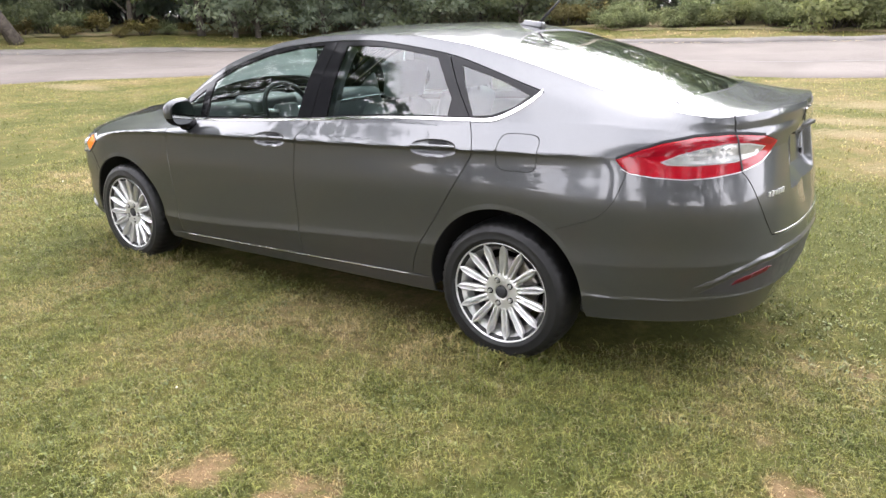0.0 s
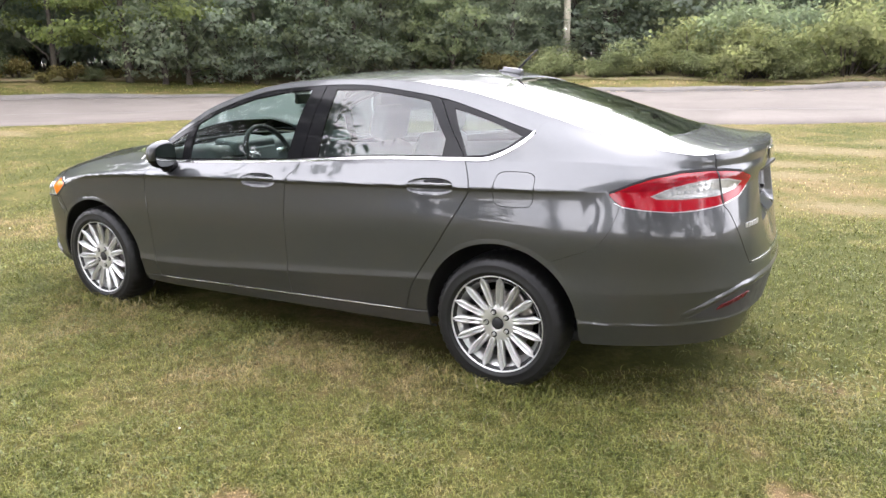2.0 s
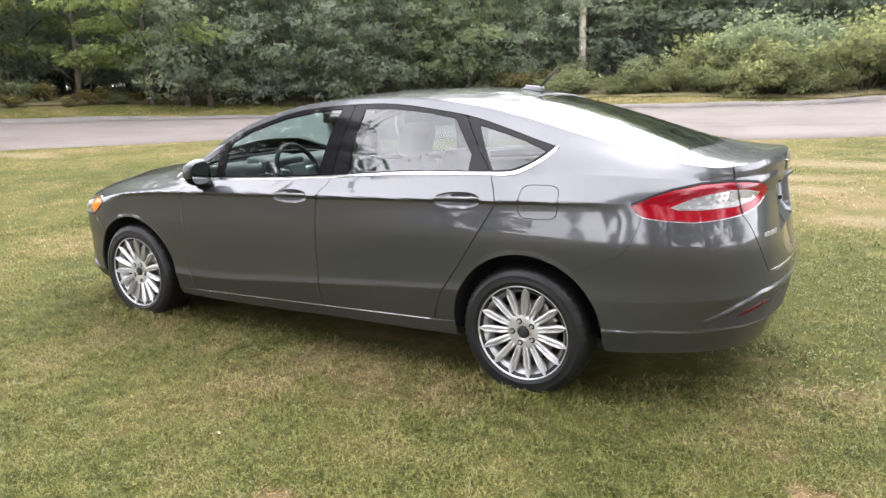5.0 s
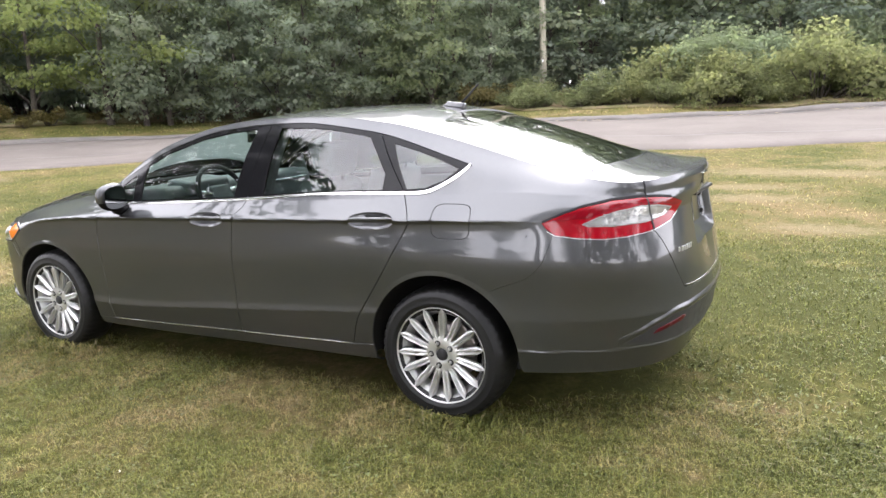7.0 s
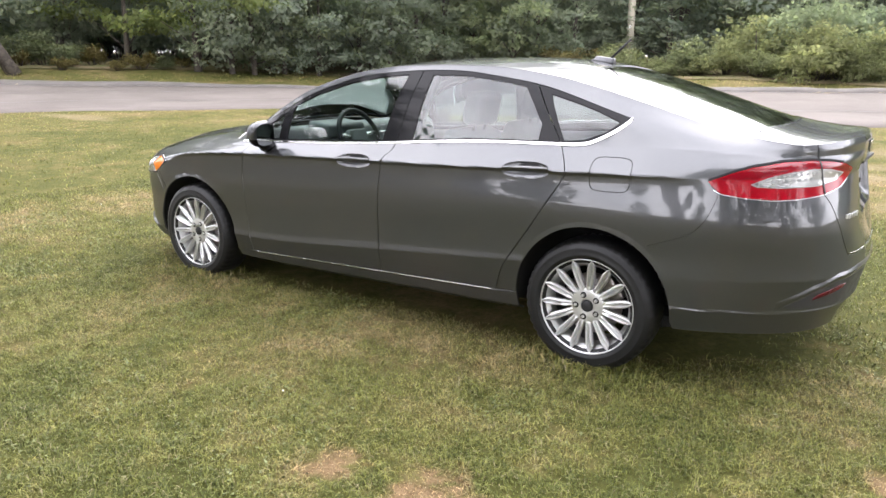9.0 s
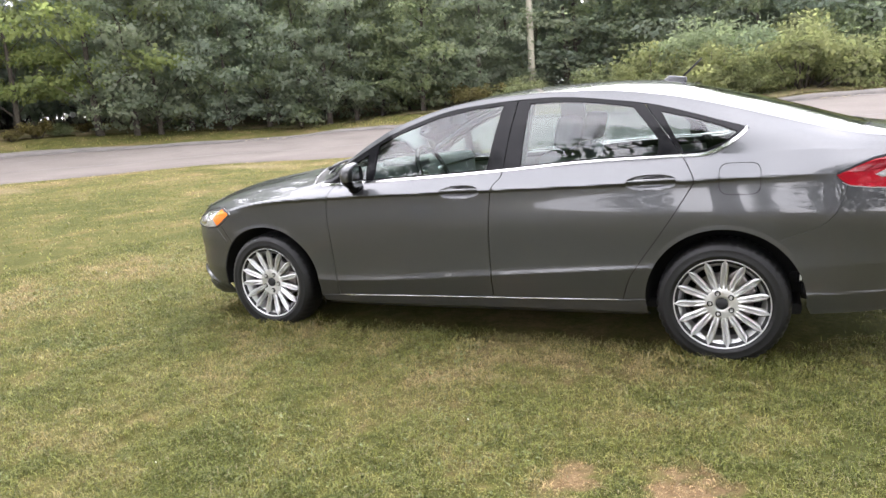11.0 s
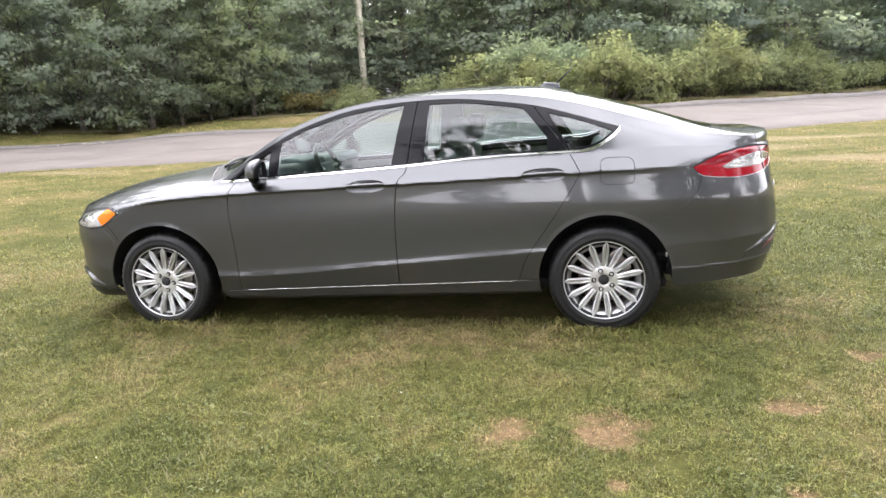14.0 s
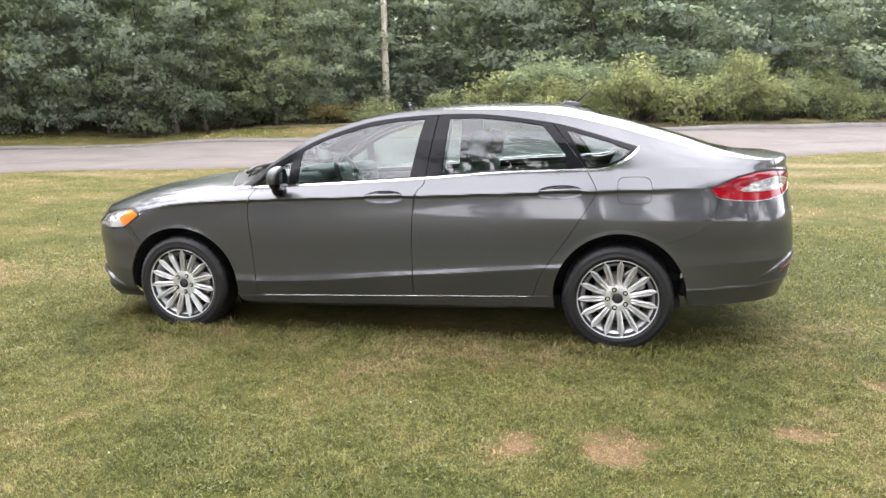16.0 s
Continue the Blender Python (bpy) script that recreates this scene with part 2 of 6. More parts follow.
M_RUBBER = plain("tyre_rubber", (0.007, 0.007, 0.0075), 0.48, spec=0.30, vary=0.3, scale=50, bump=0.2)
M_RIM = plain("silver_alloy", (0.52, 0.52, 0.515), 0.34, metal=0.75, vary=0.06)
M_RIM_IN = plain("dull_alloy_barrel", (0.24, 0.24, 0.24), 0.5, metal=0.7)
M_DISC = plain("brake_disc_steel", (0.23, 0.21, 0.20), 0.42, metal=0.9, vary=0.3)
M_SEAT = plain("light_grey_seat_cloth", (0.21, 0.215, 0.21), 0.9, vary=0.15, scale=60, bump=0.3)
M_DASH = plain("grey_dashboard_plastic", (0.10, 0.11, 0.11), 0.6, scale=90, bump=0.2)
M_INNER = plain("grey_cabin_trim", (0.16, 0.165, 0.16), 0.8)
M_SILVER = plain("lamp_reflector", (0.80, 0.80, 0.79), 0.18, metal=0.85)
M_RED = plain("red_lamp_lens", (0.23, 0.002, 0.008), 0.10, spec=0.4)
M_RED_DEEP = plain("deep_red_lens", (0.15, 0.002, 0.007), 0.08, spec=0.55)
M_VALANCE = plain("shaded_valance_grey", (0.030, 0.030, 0.031), 0.45, spec=0.3)
M_REFLECTOR = plain("dark_red_reflector", (0.07, 0.004, 0.008), 0.25, spec=0.2)
M_CLEARLENS = plain("clear_lamp_lens", (0.34, 0.34, 0.33), 0.20, coat=0.4, metal=0.6, vary=0.2, scale=60)
M_AMBER = plain("amber_lens", (0.60, 0.15, 0.006), 0.18, spec=0.25)


def glass_mat(name, tint, gloss=1.0):
    k = Mat(name)
    t = k.n.new("ShaderNodeBsdfTransparent")
    t.inputs["Color"].default_value = (*tint, 1)
    g = k.n.new("ShaderNodeBsdfGlossy")
    g.inputs["Roughness"].default_value = 0.01
    g.inputs["Color"].default_value = (gloss, gloss, gloss, 1)
    f = k.node("ShaderNodeFresnel", IOR=1.55)  # both faces of the pane together
    smear = k.grey(k.noise(3.0, 4, vec=k.pos(True)), 0.3, 0.8, 0.0, 0.02)
    mx = k.n.new("ShaderNodeMixShader")
    k.l.new(k.math("ADD", f.outputs[0], smear), mx.inputs[0])
    k.l.new(t.outputs[0], mx.inputs[1]), k.l.new(g.outputs[0], mx.inputs[2]), k.l.new(mx.outputs[0], k.out.inputs["Surface"])
    return k.m


M_GLASS = glass_mat("green_tinted_glass", (0.58, 0.69, 0.66))
M_GLASS_REAR = glass_mat("dark_tinted_glass", (0.47, 0.56, 0.55))

# ---------------------------------------------------------------- mesh helpers


def raw(name, verts, faces, mat, parent=None, label="", smooth=True, normals=None):
    """A mesh object from points and faces; one material."""
    me = bpy.data.meshes.new(name)
    me.from_pydata([tuple(map(float, v)) for v in verts], [], [tuple(map(int, f)) for f in faces])
    me.materials.append(mat)
    if smooth:
        me.polygons.foreach_set("use_smooth", [True] * len(me.polygons))
    if normals is not None:
        me.normals_split_custom_set_from_vertices([tuple(map(float, n)) for n in normals])
    me.update()
    ob = new(name, me)
    if parent is not None:
        ob.parent = parent
    return tagged(ob, label=label)


def part(name, bm, mat, parent=None, label="", smooth=False):
    """A bmesh as one mesh object under a thing."""
    me = bpy.data.meshes.new(name)
    bm.to_mesh(me)
    bm.free()
    me.materials.append(mat)
    if smooth:
        me.polygons.foreach_set("use_smooth", [True] * len(me.polygons))
    ob = new(name, me)
    if parent is not None:
        ob.parent = parent
    return tagged(ob, label=label)


def again(ob, m, parent):
    """Another object on the same mesh."""
    o = new(ob.name.split(".")[0], ob.data)
    o.parent, o.matrix_basis = parent, m
    return tagged(o, label=ob.get("label", ""))


def box_bm(size, centre=(0, 0, 0), bevel=0.0, seg=2, bm=None):
    own = bmesh.new()
    bmesh.ops.create_cube(own, size=1)
    bmesh.ops.scale(own, vec=size, verts=own.verts)
    if bevel:
        bmesh.ops.bevel(own, geom=own.edges[:], offset=bevel, segments=seg, affect="EDGES", profile=0.6)
    bmesh.ops.translate(own, vec=centre, verts=own.verts)
    if bm is None:
        return own
    tmp = bpy.data.meshes.new("tmp")
    own.to_mesh(tmp)
    own.free()
    bm.from_mesh(tmp)
    bpy.data.meshes.remove(tmp)
    return bm


def tube(points, radii, sides=8, cap=True):
    """Points and faces of a round bar along points."""
    pts = [Vector(p) for p in points]
    V, F = [], []
    for i, p in enumerate(pts):
        d = (pts[min(i + 1, len(pts) - 1)] - pts[max(i - 1, 0)]).normalized()
        a = d.orthogonal().normalized() if i == 0 else (a - d * a.dot(d)).normalized()
        b = d.cross(a)
        for s in range(sides):
            t = 2 * math.pi * s / sides
            V.append(p + (a * math.cos(t) + b * math.sin(t)) * radii[i])
    for i in range(len(pts) - 1):
        for s in range(sides):
            q = (s + 1) % sides
            F.append((i * sides + s, i * sides + q, (i + 1) * sides + q, (i + 1) * sides + s))
    if cap:
        F.append(tuple(range(sides))[::-1])
        F.append(tuple((len(pts) - 1) * sides + s for s in range(sides)))
    return V, F


def lathe(profile, seg=48, axis="y"):
    """Points and faces of a profile (radius, along) turned about the y axis."""
    V, F = [], []
    n = len(profile)
    for s in range(seg):
        t = 2 * math.pi * s / seg
        for r, a in profile:
            V.append((r * math.cos(t), a, r * math.sin(t)))
    for s in range(seg):
        q = (s + 1) % seg
        for i in range(n - 1):
            F.append((s * n + i, q * n + i, q * n + i + 1, s * n + i + 1))
    return V, F


def join(*parts):
    V, F = [], []
    for v, f in parts:
        o = len(V)
        V += [tuple(p) for p in v]
        F += [tuple(i + o for i in q) for q in f]
    return V, F


# ---------------------------------------------------------------- car surface
# Plan outline of the car's widest section, nose to tail (x along the car, y half width).
PLAN_X = [-2.355, -2.345, -2.30, -2.20, -2.03, -1.78, -1.4, -0.9, 0.0, 0.9, 1.4, 1.75, 2.02, 2.225, 2.372, 2.476, 2.526, 2.542]
PLAN_Y = [0.0, 0.25, 0.48, 0.68, 0.82, 0.895, 0.915, 0.918, 0.922, 0.924, 0.922, 0.908, 0.868, 0.79, 0.675, 0.50, 0.28, 0.0]


def pchip(xk, yk, x):
    """Monotone cubic through the knots (arrays; x clamped to the ends)."""
    xk, yk = np.asarray(xk, float), np.asarray(yk, float)
    h = np.diff(xk)
    s = np.diff(yk) / h
    m = np.empty_like(yk)
    m[0], m[-1] = s[0], s[-1]
    w1, w2 = 2 * h[1:] + h[:-1], h[1:] + 2 * h[:-1]
    ok = s[:-1] * s[1:] > 0
    den = np.where(ok, w1 / np.where(ok, s[:-1], 1) + w2 / np.where(ok, s[1:], 1), 1)
    m[1:-1] = np.where(ok, (w1 + w2) / den, 0)
    x = np.clip(np.asarray(x, float), xk[0], xk[-1])
    i = np.clip(np.searchsorted(xk, x) - 1, 0, len(h) - 1)
    t = (x - xk[i]) / h[i]
    a, b = yk[i], yk[i + 1]
    return (a * (1 + 2 * t) * (1 - t) ** 2 + m[i] * h[i] * t * (1 - t) ** 2
            + b * t * t * (3 - 2 * t) + m[i + 1] * h[i] * t * t * (t - 1))


def _plan_table():
    """Dense plan curve: u equals x along the flank and arc length round the corners."""
    px, py = np.array(PLAN_X), np.array(PLAN_Y)
    chord = np.concatenate([[0], np.cumsum(np.hypot(np.diff(px), np.diff(py)))])
    s = np.linspace(0, chord[-1], 1400)
    # Catmull-Rom style smooth curve through the points
    dx, dy = np.gradient(px, chord), np.gradient(py, chord)
    dx[0], dy[0], dx[-1], dy[-1] = 0, 1, 0, -1
    i = np.clip(np.searchsorted(chord, s) - 1, 0, len(px) - 2)
    h = np.diff(chord)[i]
    t = (s - chord[i]) / h
    b = [(1 + 2 * t) * (1 - t) ** 2, h * t * (1 - t) ** 2, t * t * (3 - 2 * t), h * t * t * (t - 1)]
    x = b[0] * px[i] + b[1] * dx[i] + b[2] * px[i + 1] + b[3] * dx[i + 1]
    y = b[0] * py[i] + b[1] * dy[i] + b[2] * py[i + 1] + b[3] * dy[i + 1]
    arc = np.concatenate([[0], np.cumsum(np.hypot(np.diff(x), np.diff(y)))])
    u = arc - np.interp(0.0, x, arc)
    tx, ty = np.gradient(x, u), np.gradient(y, u)
    n = np.hypot(tx, ty)
    return u, x, y, -ty / n, tx / n


TAB_U, TAB_X, TAB_Y, TAB_NX, TAB_NY = _plan_table()
U_NOSE, U_TAIL = TAB_U[0], TAB_U[-1]


def q_of(u):
    return (np.interp(u, TAB_U, TAB_X), np.interp(u, TAB_U, TAB_Y), np.interp(u, TAB_U, TAB_NX), np.interp(u, TAB_U, TAB_NY))


def u_of(x):
    """u of the plan point at x (nose and tail centres are flat in x; good between -2.3 and 2.45)."""
    return np.interp(x, TAB_X, TAB_U)


# Upper shell: edge half width and height, and centre-line height, along x.
EDGE_X = [-2.36, -2.2, -1.95, -1.7, -1.4, -1.1, -0.97, -0.80, -0.62, -0.50, -0.30, -0.09, 0.12, 0.44, 0.70, 1.07, 1.30, 1.59, 1.81, 1.98, 2.15, 2.30, 2.42, 2.6]
EDGE_Y = [0.66, 0.70, 0.755, 0.79, 0.80, 0.80, 0.79, 0.765, 0.725, 0.70, 0.665, 0.64, 0.628, 0.618, 0.616, 0.618, 0.624, 0.626, 0.630, 0.637, 0.645, 0.64, 0.62, 0.60]
EDGE_Z = [0.70, 0.755, 0.835, 0.885, 0.925, 0.965, 0.997, 1.115, 1.230, 1.292, 1.362, 1.411, 1.436, 1.448, 1.443, 1.401, 1.350, 1.268, 1.205, 1.163, 1.138, 1.122, 1.115, 1.08]
CENT_X = [-2.36, -2.25, -2.1, -1.95, -1.75, -1.5, -1.3, -1.15, -0.95, -0.6, -0.35, -0.12, 0.12, 0.4, 0.7, 1.0, 1.2, 1.4, 1.6, 1.8, 2.0, 2.08, 2.18, 2.30, 2.41, 2.47, 2.6]
CENT_Z = [0.72, 0.81, 0.87, 0.915, 0.962, 1.005, 1.033, 1.055, 1.125, 1.262, 1.353, 1.428, 1.467, 1.487, 1.490, 1.477, 1.446, 1.397, 1.340, 1.278, 1.212, 1.188, 1.166, 1.150, 1.146, 1.128, 1.06]


def top_z(x, y):
    """Height of hood, glass, roof and deck."""
    ye, ze, zc = pchip(EDGE_X, EDGE_Y, x), pchip(EDGE_X, EDGE_Z, x), pchip(CENT_X, CENT_Z, x)
    p = np.interp(x, [-1.3, -0.8, 0.9, 1.5, 2.2], [4.2, 2.4, 2.6, 3.6, 3.4])
    r = np.minimum(np.abs(y) / ye, 1.25)
    return ze + (zc - ze) * (1 - r ** p)


# Feature lines round the flank, low to high: height and inset from the plan outline at these stations.
ST = [U_NOSE, u_of(-2.2), -1.78, -1.4, -0.9, 0.2, 1.3, 1.8, u_of(2.25), U_TAIL]
LINES = [
    # heights                                                        insets
    ([.18, .18, .20, .20, .185, .205, .235, .285, .30, .31], [.10, .08, .10, .10, .10, .10, .10, .035, .06, .085]),
    ([.24, .24, .25, .25, .215, .235, .262, .385, .403, .413], [.05, .04, .05, .05, .045, .045, .045, .0135, .0320, .043]),
    ([.33, .33, .29, .28, .262, .297, .335, .392, .41, .42], [.03, .02, .02, .024, .032, .032, .030, .016, .034, .045]),
    ([.45, .44, .40, .38, .363, .435, .515, .53, .55, .57], [.03, .015, .008, .007, .0045, .0045, .005, .008, .014, .012]),
    ([.51, .50, .47, .45, .408, .478, .553, .585, .60, .63], [.03, .015, .010, .011, .0092, .0092, .0082, .0085, .014, .02]),
    ([.62, .61, .62, .66, .70, .74, .78, .78, .75, .735], [.01, .005, .006, .006, .001, .000, -.003, -.001, .008, .055]),
    ([.67, .695, .78, .847, .881, .915, .949, .960, .955, .93], [.015, .015, .014, .012, .008, .008, .014, .024, .046, .088]),
    ([.685, .715, .80, .865, .897, .931, .965, .978, .985, 1.0], [.02, .02, .02, .004, -.003, -.004, .004, .023, .056, .095]),
    ([.695, .73, .82, .878, .911, .945, .980, .995, 1.03, 1.06], [.03, .03, .035, .018, .010, .009, .016, .036, .064, .085]),
    ([.705, .745, .84, .90, .957, 1.03, 1.075, 1.09, 1.075, 1.09], [.035, .04, .06, .066, .077, .083, .094, .114, .095, .08]),
]


def flank_lines(u):
    """Knot heights and insets of the flank at u (arrays of 12 x n); the top one is the edge of the upper shell."""
    u = np.atleast_1d(np.asarray(u, float))
    zs = np.array([pchip(ST, z, u) for z, _ in LINES])
    ds = np.array([pchip(ST, d, u) for _, d in LINES])
    x, y, nx, ny = q_of(u)
    dt = np.where((x > -2.0) & (x < 2.1), y - pchip(EDGE_X, EDGE_Y, x), np.nan)
    uf, ur = u_of(-2.0), u_of(2.1)
    yf = np.interp(uf, TAB_U, TAB_Y) - pchip(EDGE_X, EDGE_Y, np.array([-2.0]))[0]
    yr = np.interp(ur, TAB_U, TAB_Y) - pchip(EDGE_X, EDGE_Y, np.array([2.1]))[0]
    dt = np.where(x <= -2.0, np.interp(u, [U_NOSE, uf], [0.09, yf]), dt)
    dt = np.where(x >= 2.1, np.interp(u, [ur, u_of(2.3), U_TAIL], [yr, 0.105, 0.09]), dt)
    ex, ey = x - nx * dt, y - ny * dt
    zt = top_z(ex, ey)
    # a knot half way up the glass, slightly bowed outwards
    zm, dm = 0.5 * (zs[-1] + zt), 0.5 * (ds[-1] + dt) - np.interp(u, [0.9, 1.3], [0.065, 0.095]) * np.clip(zt - zs[-1], 0, 1)
    zs, ds = np.vstack([zs, zm, zt]), np.vstack([ds, dm, dt])
    for k in range(1, len(zs)):
        zs[k] = np.maximum(zs[k], zs[k - 1] + 0.004)
    zs[-1] = np.maximum(zt, zs[-2] + 0.002)
    return zs, ds


GRID_U = np.linspace(U_NOSE, U_TAIL, 700)
GRID_Z = np.linspace(0.15, 1.52, 700)


def _inset_grid():
    zs, ds = flank_lines(GRID_U)
    out = np.empty((len(GRID_U), len(GRID_Z)))
    for i in range(len(GRID_U)):
        for a, b in ((0, 1), (1, 2), (2, 3), (3, 7), (7, 9), (9, len(zs) - 1)):  # sharp folds where the pieces meet
            k = (GRID_Z >= zs[a, i]) & (GRID_Z <= zs[b, i]) if a else GRID_Z <= zs[b, i]
            out[i, k] = pchip(zs[a:b + 1, i], ds[a:b + 1, i], GRID_Z[k]) if b - a > 1 else np.interp(GRID_Z[k], zs[a:b + 1, i], ds[a:b + 1, i])
        top = GRID_Z > zs[-1, i]
        e = 0.012
        slope = (ds[-1, i] - pchip(zs[9:, i], ds[9:, i], np.array([zs[-1, i] - e]))[0]) / e
        out[i, top] = ds[-1, i] + slope * (GRID_Z[top] - zs[-1, i])
    return out, zs[0], zs[-1]


INSET, LOW_Z, HIGH_Z = _inset_grid()


def flank(u, z, out=0.0):
    """Point of the flank at plan place u and height z, moved outwards by out (arrays)."""
    u, z = np.asarray(u, float), np.asarray(z, float)
    fu = np.clip((u - GRID_U[0]) / (GRID_U[1] - GRID_U[0]), 0, len(GRID_U) - 1.001)
    fz = np.clip((z - GRID_Z[0]) / (GRID_Z[1] - GRID_Z[0]), 0, len(GRID_Z) - 1.001)
    i, j = fu.astype(int), fz.astype(int)
    a, b = fu - i, fz - j
    d = (INSET[i, j] * (1 - a) * (1 - b) + INSET[i + 1, j] * a * (1 - b) + INSET[i, j + 1] * (1 - a) * b + INSET[i + 1, j + 1] * a * b)
    x, y, nx, ny = q_of(u)
    return np.stack([x - nx * (d - out), y - ny * (d - out), z], -1)


def high(u):
    return np.interp(u, GRID_U, HIGH_Z)


def low(u):
    return np.interp(u, GRID_U, LOW_Z)

# ---------------------------------------------------------------- ground, road, verge
NEAR_X = [-90, -40, -26, -19.5, -17, -14.6, -11.5, -6, 0, 3, 7, 10, 18, 30, 70]
NEAR_Y = [-66, -18, -4, 5.4, 9.1, 11.5, 12.8, 13.7, 15.0, 15.9, 17.9, 20.1, 26.5, 36, 66]
ROAD_W = 7.4


def near_edge(x):
    return pchip(NEAR_X, NEAR_Y, x)


def beyond(x, y):
    """Distance past the road's near edge (negative on the lawn)."""
    slope = (near_edge(np.asarray(x) + 0.2) - near_edge(np.asarray(x) - 0.2)) / 0.4
    return (np.asarray(y) - near_edge(x)) / np.sqrt(1 + slope ** 2)


def height(x, y):
    s = beyond(x, y)
    z = np.interp(s, [-40, -24, -12, -6, -1.2, 0, ROAD_W, ROAD_W + 4, ROAD_W + 10, ROAD_W + 40, 400], [-0.3, -0.12, -0.018, 0.005, 0.0, 0.0, 0.49, 0.95, 1.3, 2.2, 5])
    far = np.clip((np.hypot(x, y) - 5) / 6, 0, 1)
    return z + 0.055 + far * 0.03 * np.sin(np.asarray(x) * 0.9 + 1.1) * np.sin(np.asarray(y) * 0.7)


def edge_point(x, s):
    """The plan point s metres past the road's near edge, square to it at x."""
    slope = float(near_edge(x + 0.2) - near_edge(x - 0.2)) / 0.4
    n = math.hypot(1, slope)
    return x - slope / n * s, float(near_edge(x)) + s / n


def axis(core, step, far):
    inner = np.arange(-core, core + 1e-6, step)
    outer = [core]
    while outer[-1] < far:
        outer.append(outer[-1] * 1.22 + step)
    outer = np.array(outer[1:])
    return np.concatenate([-outer[::-1], inner, outer])


gx, gy = axis(24, 0.5, 900), axis(34, 0.5, 900)
GX, GY = np.meshgrid(gx, gy, indexing="ij")
V = np.stack([GX, GY, height(GX, GY)], -1).reshape(-1, 3)
ny = len(gy)
F = [(i * ny + j, (i + 1) * ny + j, (i + 1) * ny + j + 1, i * ny + j + 1) for i in range(len(gx) - 1) for j in range(ny - 1)]
ground = raw("ground", V, F, M_SOIL)
tagged(ground, "patchy mown lawn soil with bare straw spots", "lawn", kind="structure")


def ribbon(name, s_list, lift, mat, xs, label, category, closed_edges=True):
    """A strip along the road between offsets s, laid on the ground."""
    V, F = [], []
    m = len(s_list)
    for x in xs:
        for s, dz in zip(s_list, lift):
            px, py = edge_point(x, s)
            V.append((px, py, float(height(px, py)) + dz))
    for i in range(len(xs) - 1):
        for j in range(m - 1):
            F.append((i * m + j, (i + 1) * m + j, (i + 1) * m + j + 1, i * m + j + 1))
    return tagged(raw(name, V, F, mat), label, category, kind="structure")


ROAD_XS = np.concatenate([np.arange(-60, -26, 2.0), np.arange(-26, 26, 0.4), np.arange(26, 66, 2.0)])
rs = [-0.05, 0.0] + [ROAD_W * i / 8 for i in range(1, 9)] + [ROAD_W + 0.05]
ribbon("road", rs, [-0.06] + [0.03 + 0.04 * math.sin(math.pi * i / 8) for i in range(9)] + [-0.05], M_ROAD, ROAD_XS, "sun-bleached grey asphalt road with tar seams", "road")

# kerb of rolled asphalt along the far side, uneven and broken
random.seed(4)
V, F = [], []
prof = [(ROAD_W - 0.06, -0.05), (ROAD_W - 0.02, 0.09), (ROAD_W + 0.04, 0.145), (ROAD_W + 0.45, 0.14), (ROAD_W + 0.72, 0.10), (ROAD_W + 0.80, -0.05)]
kx = np.arange(-45, 40, 0.22)
for x in kx:
    w = 0.75 + 0.25 * noise.noise((x * 0.5, 0, 0)) + 0.22 * noise.noise((x * 2.7, 3, 0))
    w *= np.interp(x, [-30, -6, 2, 12], [0.85, 0.8, 1.1, 1.5])
    for s, dz in prof:
        px, py = edge_point(x, s)
        V.append((px, py, float(height(px, py)) + (dz * w if dz > 0 else dz)))
m = len(prof)
for i in range(len(kx) - 1):
    for j in range(m - 1):
        F.append((i * m + j, (i + 1) * m + j, (i + 1) * m + j + 1, i * m + j + 1))
tagged(raw("kerb", V, F, M_KERB), "dark rolled-asphalt kerb, worn and uneven", "kerb", kind="structure")


def seam(s0, wobble, x0, x1, width, seed):
    V, F = [], []
    xs = np.arange(x0, x1, 0.25)
    for i, x in enumerate(xs):
        s = s0 + wobble * noise.noise((x * 0.35, seed, 0)) + 0.05 * noise.noise((x * 3.1, seed, 5))
        w = width * (0.6 + 0.6 * abs(noise.noise((x * 1.3, seed, 9))))
        crown = 0.03 + 0.04 * math.sin(math.pi * min(max(s / ROAD_W, 0), 1)) + 0.005
        for e in (-w, w):
            px, py = edge_point(x, s + e)
            V.append((px, py, float(height(px, py)) + crown))
        if i:
            F.append((2 * i - 2, 2 * i, 2 * i + 1, 2 * i - 1))
    return tagged(raw("tar_seam", V, F, M_TAR), "dark tar-filled crack along the asphalt", "road seam", kind="structure")


seam(2.25, 0.25, -26, 24, 0.045, 1.0)
seam(4.6, 0.5, -20, -6, 0.03, 7.0)
# dark line along the kerb's foot, drawn with the same strip
seam(ROAD_W - 0.10, 0.05, -30, 26, 0.06, 4.0)

# fallen leaves gathered along the kerb
V, F = [], []
rl = random.Random(17)
for i in range(200):
    if i % 14 == 0:
        cx, cs = rl.uniform(-26, 16), ROAD_W - rl.uniform(0.05, 0.35)
    px, py = edge_point(cx + rl.gauss(0, 0.45), cs + rl.gauss(0, 0.07))
    pz, q, a = float(height(px, py)) + 0.045, rl.uniform(0.02, 0.045), rl.uniform(0, 6.28)
    o = len(V)
    V += [(px + q * math.cos(a + k * 1.57) * (1.3 if k % 2 else 0.7), py + q * math.sin(a + k * 1.57) * (1.3 if k % 2 else 0.7), pz + rl.uniform(0, 0.03)) for k in range(4)]
    F += [(o, o + 1, o + 2), (o, o + 2, o + 3)]
tagged(raw("fallen_leaves", V, F, M_CONC, smooth=False), "pale dry leaves gathered along the kerb", "leaves", kind="stuff")

